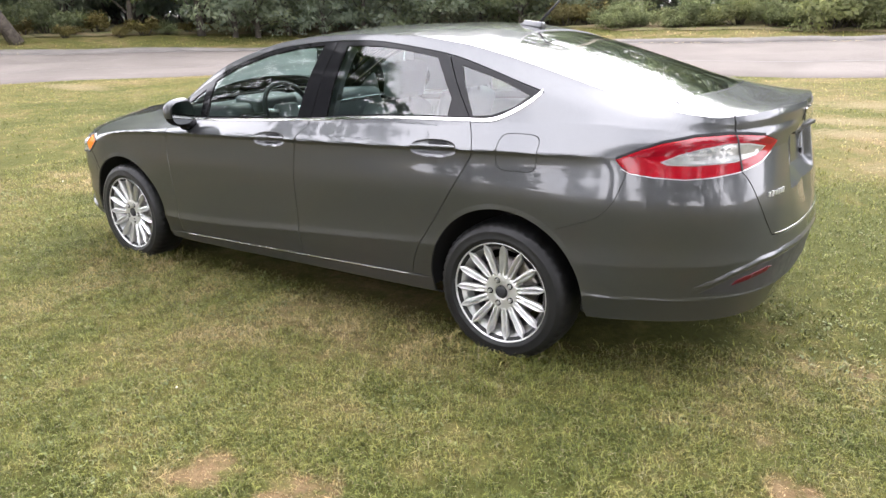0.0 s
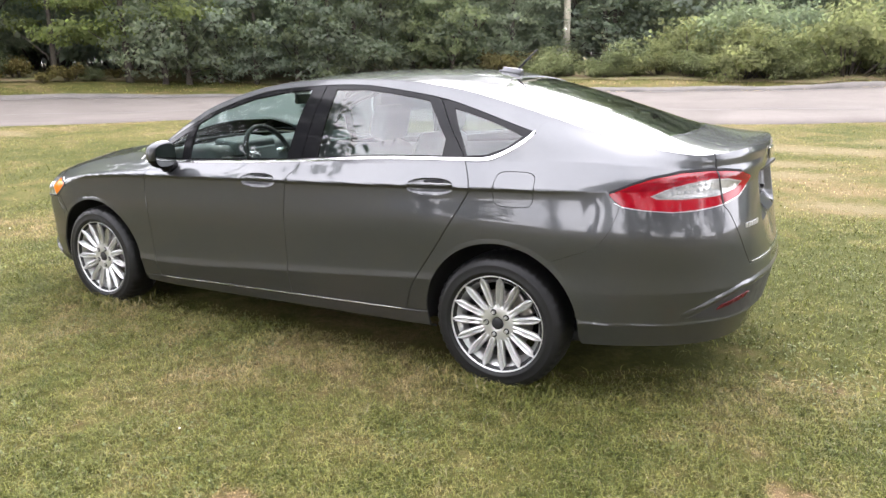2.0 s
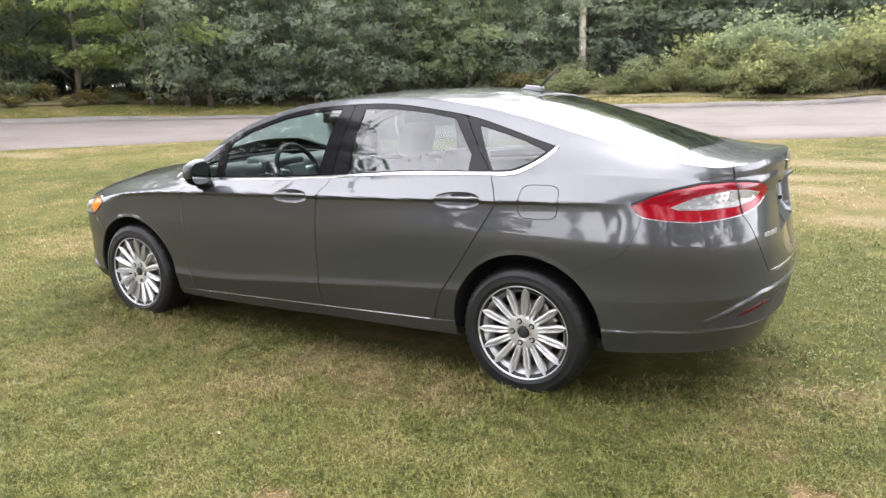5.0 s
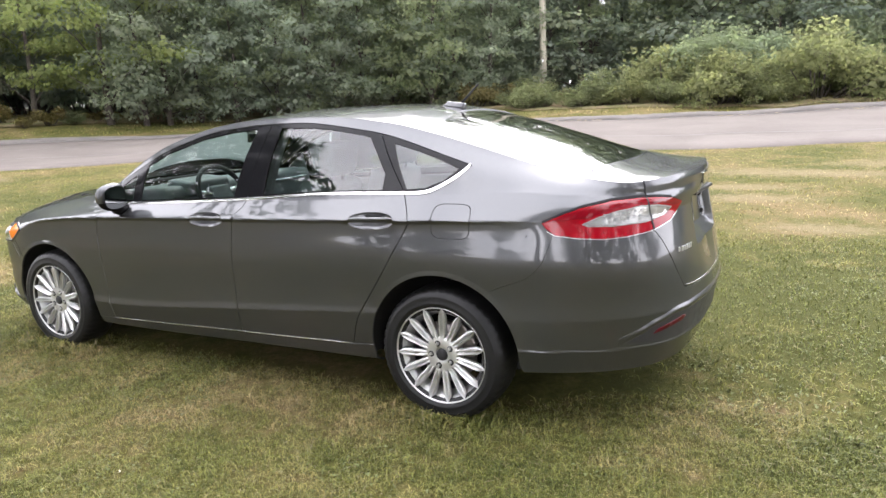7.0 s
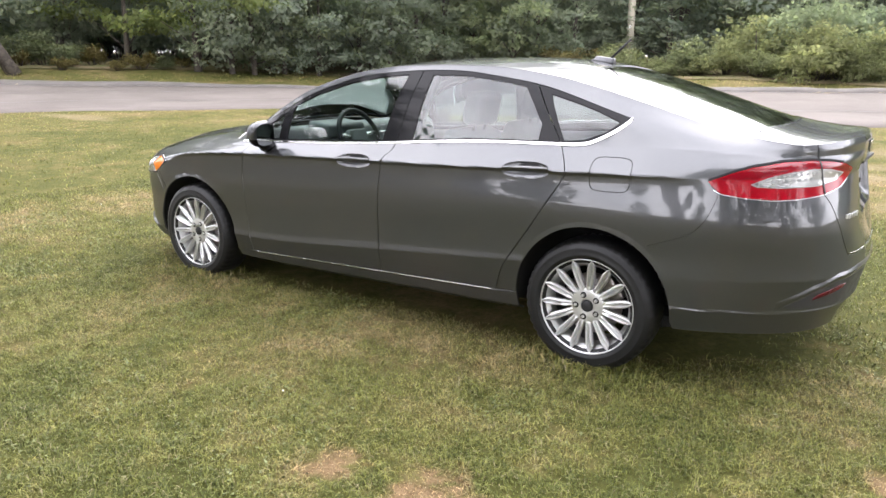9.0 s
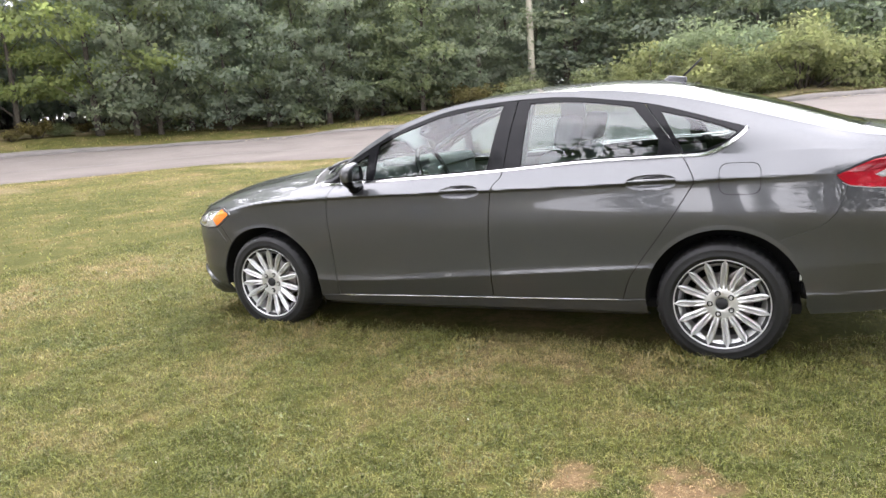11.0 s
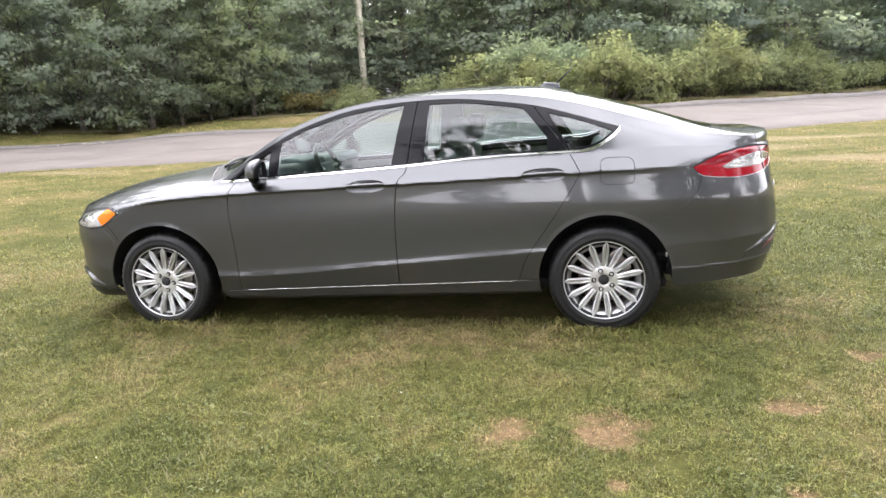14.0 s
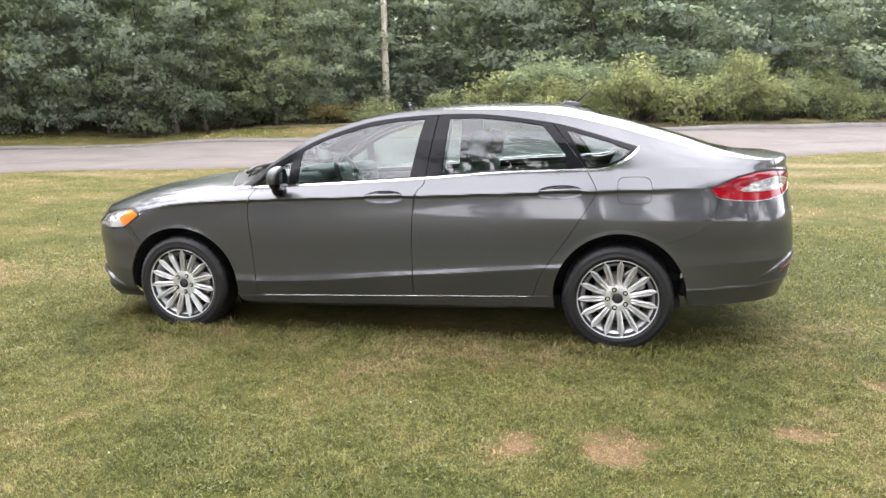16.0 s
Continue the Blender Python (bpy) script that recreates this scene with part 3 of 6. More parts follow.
# woodland floor of dead leaves under the trees
V, F = [], []
lx, ls = np.arange(-42, 46, 1.0), np.array([11.2, 12.5, 14, 17, 22, 30, 45])
for x in lx:
    start = 1.1 * noise.noise((x * 0.4, 2, 0)) + np.interp(x, [-20, -12, -6, 4, 12], [1.0, 1.0, -0.3, -2.0, -2.2])
    for j, s in enumerate(ls):
        px, py = edge_point(x, s + (start if j < 2 else 0))
        V.append((px, py, float(height(px, py)) + 0.03))
m = len(ls)
F = [(i * m + j, (i + 1) * m + j, (i + 1) * m + j + 1, i * m + j + 1) for i in range(len(lx) - 1) for j in range(m - 1)]
tagged(raw("woodland_floor", V, F, M_LITTER), "brown leaf litter under the roadside trees", "woodland floor", kind="structure")

# ---------------------------------------------------------------- grass blades


TUFT = np.random.RandomState(77).uniform(0, 1, (256, 256))


def tufts(x, y, size=0.075):
    """Uneven growth of the turf, 0 to 1, in tufts of the given size."""
    a, b = np.asarray(x) / size, np.asarray(y) / size
    i, j = np.floor(a).astype(int), np.floor(b).astype(int)
    f, g = a - i, b - j
    f, g = f * f * (3 - 2 * f), g * g * (3 - 2 * g)
    t = lambda p, q: TUFT[p % 256, q % 256]
    return t(i, j) * (1 - f) * (1 - g) + t(i + 1, j) * f * (1 - g) + t(i, j + 1) * (1 - f) * g + t(i + 1, j + 1) * f * g


def blades(name, x0, x1, y0, y1, count, h, w, seed, keep=None, mat=M_BLADE):
    """Upright tufts as one mesh of single-triangle blades."""
    r = np.random.RandomState(seed)
    x, y = r.uniform(x0, x1, count), r.uniform(y0, y1, count)
    if keep is not None:
        ok = keep(x, y, r)
        x, y = x[ok], y[ok]
    n = len(x)
    z = height(x, y)
    thin = np.ones(n)
    for sx, sy, sr, st in SPOTS:
        d = np.hypot((x - sx) / (sr * st), (y - sy) / sr)
        thin = np.minimum(thin, np.clip((d - 0.1) * 0.8, 0.5, 1))
    bare = ((thin < 0.6) & (r.uniform(0, 1, n) < 0.6)) | (tufts(x, y) + 0.5 * tufts(x, y, 0.4) < r.uniform(0.1, 0.75, n))
    x, y, z, thin = x[~bare], y[~bare], z[~bare], thin[~bare]
    n = len(x)
    hh = h * r.uniform(0.45, 1.25, n) * thin * (0.7 + 0.6 * tufts(x, y))
    la = r.uniform(0, 2 * np.pi, n)
    lean, drop = hh * r.uniform(0.1, 0.9, n), r.uniform(-0.45, 0.75, n)
    ww = w * r.uniform(0.6, 1.3, n)
    dirn = np.stack([np.cos(la), np.sin(la), np.zeros(n)], -1)
    side = np.stack([-np.sin(la), np.cos(la), np.zeros(n)], -1) * ww[:, None]
    base = np.stack([x, y, z - 0.004], -1)
    mid = base + dirn * (lean * 0.5)[:, None]
    mid[:, 2] += hh * 0.7
    tip = base + dirn * (lean * r.uniform(1.2, 2.4, n))[:, None]
    tip[:, 2] += hh * (0.7 + 0.5 * drop)
    V = np.stack([base - side * 0.6, mid - side, tip, mid + side], 1).reshape(-1, 3)
    me = bpy.data.meshes.new(name)
    me.vertices.add(4 * n), me.loops.add(4 * n), me.polygons.add(n)
    me.vertices.foreach_set("co", V.astype(np.float32).ravel())
    me.loops.foreach_set("vertex_index", np.arange(4 * n, dtype=np.int32))
    me.polygons.foreach_set("loop_start", np.arange(0, 4 * n, 4, dtype=np.int32))
    me.materials.append(mat)
    me.update(calc_edges=True)
    return tagged(new(name, me), "short mown grass blades, green and yellowing", "grass", kind="stuff")


def on_lawn(x, y, r):
    under = (np.abs(x - 0.12) / 2.4) ** 4 + (np.abs(y) / 0.80) ** 4 < r.uniform(0.4, 1.0, len(x))  # blades left out under the car so dark soil deepens its shadow
    return (beyond(x, y) < -0.05 + 0.25 * np.sin(x * 2.3) * np.sin(x * 0.7)) & ~under


def verge(x, y, r):
    s = beyond(x, y)
    return (s > ROAD_W + 0.72) & (s < ROAD_W + 3.8)


blades("grass", -2.2, 4.6, -4.4, -0.3, 520000, 0.027, 0.0018, 1, on_lawn)
blades("grass", -5.5, -2.0, -3.6, 1.5, 80000, 0.030, 0.0026, 2, on_lawn)
blades("grass", -3.0, 9.0, -0.6, 4.0, 120000, 0.032, 0.0036, 3, on_lawn)
blades("grass", -22, 22, 1.5, 22, 150000, 0.036, 0.006, 4, lambda x, y, r: on_lawn(x, y, r) & ((y > 4) | (x < -4) | (x > 8)))
for wx in (-1.425, 1.425):  # longer grass left standing round the tyres
    blades("grass", wx - 0.5, wx + 0.5, -1.25, -0.70, 9000, 0.056, 0.0032, 11, lambda x, y, r: r.uniform(0, 1, len(x)) < np.exp(-((x - wx) / 0.22) ** 2 - ((y + 0.90) / 0.12) ** 2))
blades("grass", -22, 22, -14, 1.5, 45000, 0.042, 0.010, 6, lambda x, y, r: on_lawn(x, y, r) & ~((x > -2.2) & (x < 4.6) & (y > -4.4)) & ~((x > -5.5) & (x < 0) & (y > -3.6)) & ~((x > 0) & (x < 9) & (y > -0.6)))
blades("grass", -34, 26, -4, 40, 100000, 0.07, 0.016, 5, verge)
blades("grass", -4, 18, 14, 36, 160000, 0.06, 0.012, 9, lambda x, y, r: (np.abs(beyond(x, y) - 2.25) < 0.10) & (np.sin(x * 1.9) + np.sin(x * 0.83 + 1) > 0.9))  # weeds in the road seam

M_CLOVER = plain("clover_leaf", (0.115, 0.135, 0.045), 0.6, vary=0.35, scale=80)
M_FLOWER = plain("clover_flower", (0.72, 0.70, 0.62), 0.8)


def clover(x, y, r):
    f = np.sin(x * 1.7 + 1.3 * np.sin(y * 2.1)) * np.sin(y * 2.3 + 1.1 * np.sin(x * 1.3 + 2)) + 0.5 * np.sin(x * 5.1 + y * 3.7)
    return on_lawn(x, y, r) & (f > 0.25 + r.uniform(0, 0.5, len(x)))


cl = blades("clover", -4.5, 5.5, -4.4, 3.0, 60000, 0.018, 0.0075, 8, clover, M_CLOVER)
tagged(cl, "patches of low clover leaves in the lawn", "clover")
V, F = [], []
rr = random.Random(5)
for i in range(26):
    x, y = rr.uniform(-4.5, 6), rr.uniform(-4.2, 5)
    z, q = float(height(x, y)) + 0.032, rr.uniform(0.004, 0.007)
    o = len(V)
    V += [(x + q, y, z), (x, y + q, z), (x - q, y, z), (x, y - q, z), (x, y, z + q * 1.1), (x, y, z - q)]
    F += [(o + a, o + (a + 1) % 4, o + 4) for a in range(4)] + [(o + (a + 1) % 4, o + a, o + 5) for a in range(4)]
tagged(raw("clover_flower", V, F, M_FLOWER), "scattered white clover flowers", "flower", kind="stuff")

# ---------------------------------------------------------------- trees and shrubs


def leaf_mesh(centres, outward, per, spread, size, r, droop=0.35):
    """Quads of small folded leaves in flat sprays round the centres."""
    n = len(centres)
    c = np.repeat(centres, per, 0)
    o = np.repeat(outward, per, 0)
    m = n * per
    off = r.normal(0, 1, (m, 3)) * np.array([1, 1, 0.45]) * spread
    p = c + off
    d = o * 0.7 + r.normal(0, 0.6, (m, 3)) - np.array([0, 0, droop])
    d /= np.linalg.norm(d, axis=1)[:, None]
    up = np.array([0, 0, 1.0]) + r.normal(0, 0.45, (m, 3)) + o * 0.35
    s = np.cross(d, up)
    s /= np.linalg.norm(s, axis=1)[:, None] + 1e-9
    nn = np.cross(s, d)
    L = size * r.uniform(0.6, 1.35, m)[:, None]
    W = L * r.uniform(0.30, 0.5, m)[:, None]
    V = np.stack([p, p + d * L * 0.45 + s * W - nn * L * 0.08, p + d * L - nn * L * 0.2, p + d * L * 0.45 - s * W - nn * L * 0.08], 1).reshape(-1, 3)
    flip = (nn * o).sum(1) < 0
    V.reshape(m, 4, 3)[flip] = V.reshape(m, 4, 3)[flip][:, ::-1]
    nn[flip] *= -1
    # leaves of one clump share its rounded shading
    N = nn * 0.45 + o * 0.75 + np.array([0, 0, 0.12])
    N /= np.linalg.norm(N, axis=1)[:, None]
    return V, m, np.repeat(N, 4, 0)


def leaves_object(name, V, m, N, mat, parent, label=""):
    me = bpy.data.meshes.new(name)
    me.vertices.add(4 * m), me.loops.add(4 * m), me.polygons.add(m)
    me.vertices.foreach_set("co", V.astype(np.float32).ravel())
    me.loops.foreach_set("vertex_index", np.arange(4 * m, dtype=np.int32))
    me.polygons.foreach_set("loop_start", np.arange(0, 4 * m, 4, dtype=np.int32))
    me.materials.append(mat)
    me.update(calc_edges=True)
    me.polygons.foreach_set("use_smooth", np.ones(m, dtype=bool))
    me.normals_split_custom_set_from_vertices(N.tolist())
    ob = new(name, me)
    ob.parent = parent
    return tagged(ob, label=label)


def lump_points(lumps, per_lump, r, low_cut=-0.5):
    P, O = [], []
    for (c, rad) in lumps:
        v = r.normal(0, 1, (per_lump, 3))
        v /= np.linalg.norm(v, axis=1)[:, None]
        v = v[v[:, 2] > low_cut]
        k = (r.uniform(0.5, 1.0, len(v)) ** 0.7 + 0.22 * r.normal(0, 1, len(v)) * (r.uniform(0, 1, len(v)) > 0.75))[:, None]
        P.append(np.array(c) + v * np.array(rad) * k)
        O.append(v)
    return np.concatenate(P), np.concatenate(O)


def tree(name, h, trunk_r, base, spread_r, n_lumps, sprays, per, leaf, mat, seed, label, category="tree", layered=0.0):
    """A tapered trunk with limbs, and a crown of leaf sprays on uneven lumps."""
    r = np.random.RandomState(seed)
    rnd = random.Random(seed)
    root = tagged(new(name), label, category)
    pts, rad = [], []
    for i in range(9):
        t = i / 8
        pts.append((0.25 * math.sin(t * 3 + seed) * t, 0.25 * math.cos(t * 2.3 + seed) * t, -0.15 + t * h * 0.86))
        rad.append(trunk_r * (1.25 if i == 0 else 1) * (1 - 0.85 * t) + 0.012)
    parts = [tube(pts, rad, 9)]
    lumps = []
    for i in range(n_lumps):
        t = (i + 0.5) / n_lumps
        z = base + (h - base) * t
        env = spread_r * (math.sin(math.pi * min(1, 0.18 + 0.82 * t)) ** 0.6) * rnd.uniform(0.55, 1.0)
        a = i * 2.4 + rnd.uniform(-0.5, 0.5)
        c = (math.cos(a) * env * 0.75, math.sin(a) * env * 0.75, z)
        s = spread_r * rnd.uniform(0.34, 0.55)
        lumps.append((c, (s, s, s * (0.62 - 0.36 * layered))))
        zt = max(0.4, z - env * 0.45 - 0.3)
        k = min(0.95, zt / (h * 0.86))
        j = pts[int(k * 8)]
        lr = max(0.02, trunk_r * 0.32 * (1 - k))
        mid = ((j[0] + c[0]) * 0.5, (j[1] + c[1]) * 0.5, zt + (z - zt) * 0.62)
        parts.append(tube([(j[0], j[1], zt), mid, c], [lr, lr * 0.7, lr * 0.3], 6))
    parts_v, parts_f = join(*parts)
    raw("trunk", parts_v, parts_f, M_BARK, root)
    P, O = lump_points(lumps, sprays // n_lumps, r, -0.75)
    V, m, N = leaf_mesh(P, O, per, leaf * 1.25, leaf, r)
    leaves_object("crown", V, m, N, mat, root)
    return root


def bush(name, rx, ry, h, n_lumps, sprays, per, leaf, mat, seed, label, category="shrub"):
    r = np.random.RandomState(seed)
    rnd = random.Random(seed)
    root = tagged(new(name), label, category)
    lumps, stems = [], []
    for i in range(n_lumps):
        a, q = rnd.uniform(0, 6.28), math.sqrt(rnd.random())
        c = (math.cos(a) * rx * q, math.sin(a) * ry * q, h * rnd.uniform(0.22, 0.78) * (1 - 0.35 * q * q))
        s = rnd.uniform(0.15, 0.30) * h
        lumps.append((c, (s * 1.15, s * 1.15, s * 0.85)))
        stems.append(tube([(c[0] * 0.3, c[1] * 0.3, -0.1), (c[0] * 0.7, c[1] * 0.7, c[2] * 0.6), c], [0.03, 0.022, 0.01], 5))
    V, F = join(*stems)
    raw("woody_base", V, F, M_BARK, root)
    P, O = lump_points(lumps, sprays // n_lumps, r, -0.9)
    V, m, N = leaf_mesh(P, O, per, leaf * 1.1, leaf, r)
    leaves_object("foliage", V, m, N, mat, root)
    return root


def planted(x, s):
    px, py = edge_point(x, s)
    return px, py, float(height(px, py))


def spread_copies(protos, spots, group, jitter=0.12, tall=1.0, first=True):
    """Places copies of the prototypes; the first spot of each takes the prototype itself."""
    used = set() if first else set(range(len(protos)))  # prototypes that already stand somewhere
    rnd = random.Random(len(spots) * 7 + 3)
    for i, (px, py, pz, k, sc) in enumerate(spots):
        m = Matrix.LocRotScale((px, py, pz), Euler((0, 0, rnd.uniform(0, 6.28))), None)
        ob = protos[k]
        if k not in used:
            used.add(k)
            ob.matrix_basis = m
            o = ob
        else:
            o = copy_thing(ob, m)
        f = sc * rnd.uniform(1 - jitter, 1 + jitter)
        o.scale = (f, f, f * tall * (1.7 if tall < 1 and px < -15 else 1.0) * rnd.uniform(0.92, 1.08))
        tagged(o, group=group)


wood = [tree("broadleaf_tree", 12.5, 0.20, 1.0, 3.3, 17, 900, 16, 0.18, M_LEAF, 11, "tall dense broadleaf tree with dark green foliage"),
        tree("broadleaf_tree", 10.5, 0.17, 0.7, 3.0, 15, 850, 16, 0.17, M_LEAF, 12, "dense green broadleaf tree, leafy to the ground"),
        tree("broadleaf_tree", 14.0, 0.24, 2.2, 3.8, 18, 950, 16, 0.19, M_LEAF, 13, "tall broadleaf tree with a shaded crown"),
        tree("broadleaf_tree", 8.6, 0.13, 1.5, 3.9, 11, 330, 26, 0.18, M_LEAF_YELLOW, 14, "slender tree with layered yellow-green leaves", layered=1.05),
        tree("broadleaf_tree", 12.5, 0.20, 1.0, 3.6, 17, 460, 16, 0.245, M_LEAF, 15, "tall broadleaf tree deep in the wood"),
        tree("broadleaf_tree", 11.0, 0.20, 0.6, 3.6, 16, 460, 16, 0.245, M_LEAF, 16, "dense broadleaf tree deep in the wood"),
        tree("understorey_tree", 8.8, 0.10, 0.5, 2.7, 26, 560, 24, 0.152, M_LEAF, 17, "leafy understorey tree with layered sprays to the ground", layered=0.75),
        tree("understorey_tree", 7.6, 0.09, 0.4, 2.5, 22, 500, 24, 0.148, M_LEAF_MIX, 18, "bushy understorey tree of lighter green", layered=0.6)]
EYE = (2.9, -3.8)


def polar(az, dist):
    """A place by bearing from ahead (degrees, right positive) and distance, as seen from the lawn."""
    px, py = EYE[0] + dist * math.sin(radians(az)), EYE[1] + dist * math.cos(radians(az))
    return px, py, float(height(px, py))


rnd = random.Random(21)
spots = []
for az in np.arange(-50, -21, 4.2):
    spots.append((*polar(az + rnd.uniform(-1, 1), 40 + rnd.uniform(-1, 1.5)), rnd.choice([4, 5, 5]), 1.0))
for az in np.arange(-20, 40, 4.0):
    spots.append((*polar(az + rnd.uniform(-1, 1), 37 + rnd.uniform(-1, 2) + max(0, az) * 0.55), rnd.choice([4, 5, 5]), 1.0))
for az in np.arange(-76, 48, 5.0):
    spots.append((*polar(az + rnd.uniform(-1, 1), 44 + rnd.uniform(-2, 2) + max(0, az) * 0.55), rnd.choice([4, 5, 5]), 1.1))
far_spots = []
for az in np.arange(-78, 50, 6.5):
    far_spots.append((*polar(az + rnd.uniform(-1, 1), 53 + rnd.uniform(-2, 2) + max(0, az) * 0.5), rnd.choice([4, 5]), 1.25))
for az in np.arange(-84, 52, 4.2):
    far_spots.append((*polar(az + rnd.uniform(-1, 1), 60 + rnd.uniform(-2, 2) + max(0, az) * 0.5), 5, 1.4))
spots += [(*polar(-52.1, 35.5), 3, 1.1), (*polar(-56.8, 39.0), 3, 1.0), (*polar(-61, 42), 0, 0.9), (*polar(-70, 36), 0, 1.1), (*polar(-72, 41), 1, 1.0), (*polar(-77, 40), 2, 1.0)]
spread_copies(wood, spots, "roadside trees", tall=0.65)
far_spots = [(x, y, z, k - 4, sc) for x, y, z, k, sc in far_spots]
spread_copies(wood[4:], [q for q in far_spots if q[0] > -19], "roadside trees", tall=1.1, first=False)
spread_copies(wood[4:], [q for q in far_spots if q[0] <= -19], "roadside trees", tall=2.05, first=False)

# an old tree leaning over the verge
lx, ly, lz = polar(-64.0, 34.6)
leaning = copy_thing(wood[2], Matrix.Translation((lx, ly, lz)) @ Matrix.Rotation(radians(27), 4, Vector((0.9, -0.44, 0))) @ Matrix.Scale(1.0, 4))
tagged(leaning, "leaning broadleaf tree over the roadside verge", "tree", group="roadside trees")

shrubs = [bush("shrub", 2.0, 1.4, 2.9, 17, 540, 13, 0.15, M_LEAF_VINE, 31, "vine-covered yellow-green roadside shrub"),
          bush("shrub", 1.8, 1.3, 2.3, 16, 480, 13, 0.14, M_LEAF_VINE, 32, "rounded leafy roadside shrub"),
          bush("shrub", 2.1, 1.6, 4.6, 24, 640, 13, 0.19, M_LEAF_MIX, 33, "tall dark green roadside shrub"),
          bush("low_shrub", 0.9, 0.7, 1.1, 7, 220, 10, 0.11, M_LEAF_RUST, 34, "low rust-tinged shrub at the wood's edge"),
          bush("shrub", 2.2, 1.7, 4.6, 14, 240, 10, 0.34, M_LEAF, 35, "tall shaded shrub deep in the wood")]
spots = []
for x in np.arange(-2.6, 26, 1.45):
    spots.append((*planted(x + rnd.uniform(-0.4, 0.4), 10.5 + rnd.uniform(-0.35, 0.5) + np.interp(x, [-3, 2], [1.7, 0])), rnd.choice([0, 0, 1]), rnd.uniform(0.78, 1.12) * float(np.interp(x, [-3, 2, 6, 12], [0.42, 0.56, 0.74, 0.95]))))
for x in np.arange(-6.6, -2.2, 0.75):
    spots.append((*planted(x + rnd.uniform(-0.3, 0.3), 11.6 + rnd.uniform(-0.4, 0.5)), rnd.choice([0, 1, 1]), rnd.uniform(0.30, 0.46)))
for x in np.arange(0.5, 26, 2.0):
    spots.append((*planted(x + rnd.uniform(-0.6, 0.6), 12.9 + rnd.uniform(-0.4, 0.6)), *rnd.choice([(0, 1.1), (2, 0.78), (1, 1.0), (2, 0.66)])))
for az in np.arange(-86, -48, 1.7):
    spots.append((*polar(az, 50 + rnd.uniform(-2, 2)), 4, 1.25))
for az in np.arange(-86, 50, 2.6):
    spots.append((*polar(az + 0.8, 57 + rnd.uniform(-2, 2) + max(0, az) * 0.5), 4, 1.9))
thicket = []  # tall growth that closes the wood's edge
for az in np.arange(-50.2, -21.5, 2.4):
    thicket.append((*polar(az + rnd.uniform(-0.6, 0.6), float(np.interp(az, [-50, -30, -21], [35.2, 34.7, 33.6])) + rnd.uniform(-0.5, 0.8)), rnd.choice([6, 6, 7]), 1.0))
for az in np.arange(-21.5, 30, 2.6):
    thicket.append((*polar(az, 38 + rnd.uniform(-1, 1) + max(0, az) * 0.5), rnd.choice([6, 6, 7]), 1.1))
spots += [(*polar(-46.0, 37.5), 2, 1.1), (*polar(-38.0, 37.5), 2, 1.2), (*polar(-29.0, 37.0), 2, 1.1), (*polar(-25.0, 33.0), 3, 1.0), (*polar(-23.2, 33.2), 3, 0.85), (*polar(-21.4, 33.4), 1, 0.55), (*polar(-57.5, 35.5), 3, 0.5), (*polar(-61, 36), 3, 0.4)]
for az in np.arange(-80, -51, 1.5):
    spots.append((*polar(az, 36.5 + rnd.uniform(-0.6, 2.5)), rnd.choice([3, 3, 1]), rnd.uniform(0.35, 0.75)))
spread_copies(shrubs, spots, "roadside shrubs", 0.28)
spread_copies(wood[6:], [(x, y, z, k - 6, sc) for x, y, z, k, sc in thicket], "roadside trees", 0.15)

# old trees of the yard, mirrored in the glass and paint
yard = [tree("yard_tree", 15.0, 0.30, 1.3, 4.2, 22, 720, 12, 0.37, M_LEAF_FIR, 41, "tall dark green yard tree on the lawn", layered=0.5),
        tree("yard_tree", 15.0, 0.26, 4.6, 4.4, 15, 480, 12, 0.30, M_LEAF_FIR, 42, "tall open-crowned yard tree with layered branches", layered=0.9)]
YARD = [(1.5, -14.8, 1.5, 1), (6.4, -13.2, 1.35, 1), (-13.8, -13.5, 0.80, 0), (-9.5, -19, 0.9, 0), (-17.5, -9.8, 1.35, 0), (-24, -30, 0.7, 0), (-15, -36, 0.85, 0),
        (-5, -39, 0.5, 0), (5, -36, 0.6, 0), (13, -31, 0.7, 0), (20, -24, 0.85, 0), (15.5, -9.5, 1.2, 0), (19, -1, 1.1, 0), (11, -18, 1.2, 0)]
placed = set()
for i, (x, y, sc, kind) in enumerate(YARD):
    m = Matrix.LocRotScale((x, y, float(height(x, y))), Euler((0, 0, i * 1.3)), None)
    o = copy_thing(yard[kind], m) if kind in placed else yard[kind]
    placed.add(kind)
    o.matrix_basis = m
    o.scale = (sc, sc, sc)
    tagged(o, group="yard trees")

# ---------------------------------------------------------------- utility pole
POLE = (-8.84, 28.9)
pz = float(height(*POLE))
pole = tagged(new("utility_pole"), "weathered brown wooden utility pole beside the road", "utility pole")
V, F = tube([(0, 0, -0.4), (0, 0, 2), (0, 0, 6), (0, 0, 11)], [0.165, 0.155, 0.14, 0.12], 14)
raw("shaft", V, F, M_POLE, pole)
part("tag", box_bm((0.07, 0.012, 0.10), (0.02, -0.158, 1.85), 0.003), M_CHROME, pole, "small metal tag")
pole.location = (POLE[0], POLE[1], pz)

# ---------------------------------------------------------------- the car


def inside(loop, x, y):
    """Even-odd test of points against a loop."""
    lx, ly = np.array([p[0] for p in loop]), np.array([p[1] for p in loop])
    mx, my = np.roll(lx, -1), np.roll(ly, -1)
    res = np.zeros(len(x), bool)
    for a, b, c, d in zip(lx, ly, mx, my):
        if b == d:
            continue
        hit = ((b > y) != (d > y)) & (x < (c - a) * (y - b) / (d - b) + a)
        res ^= hit
    return res


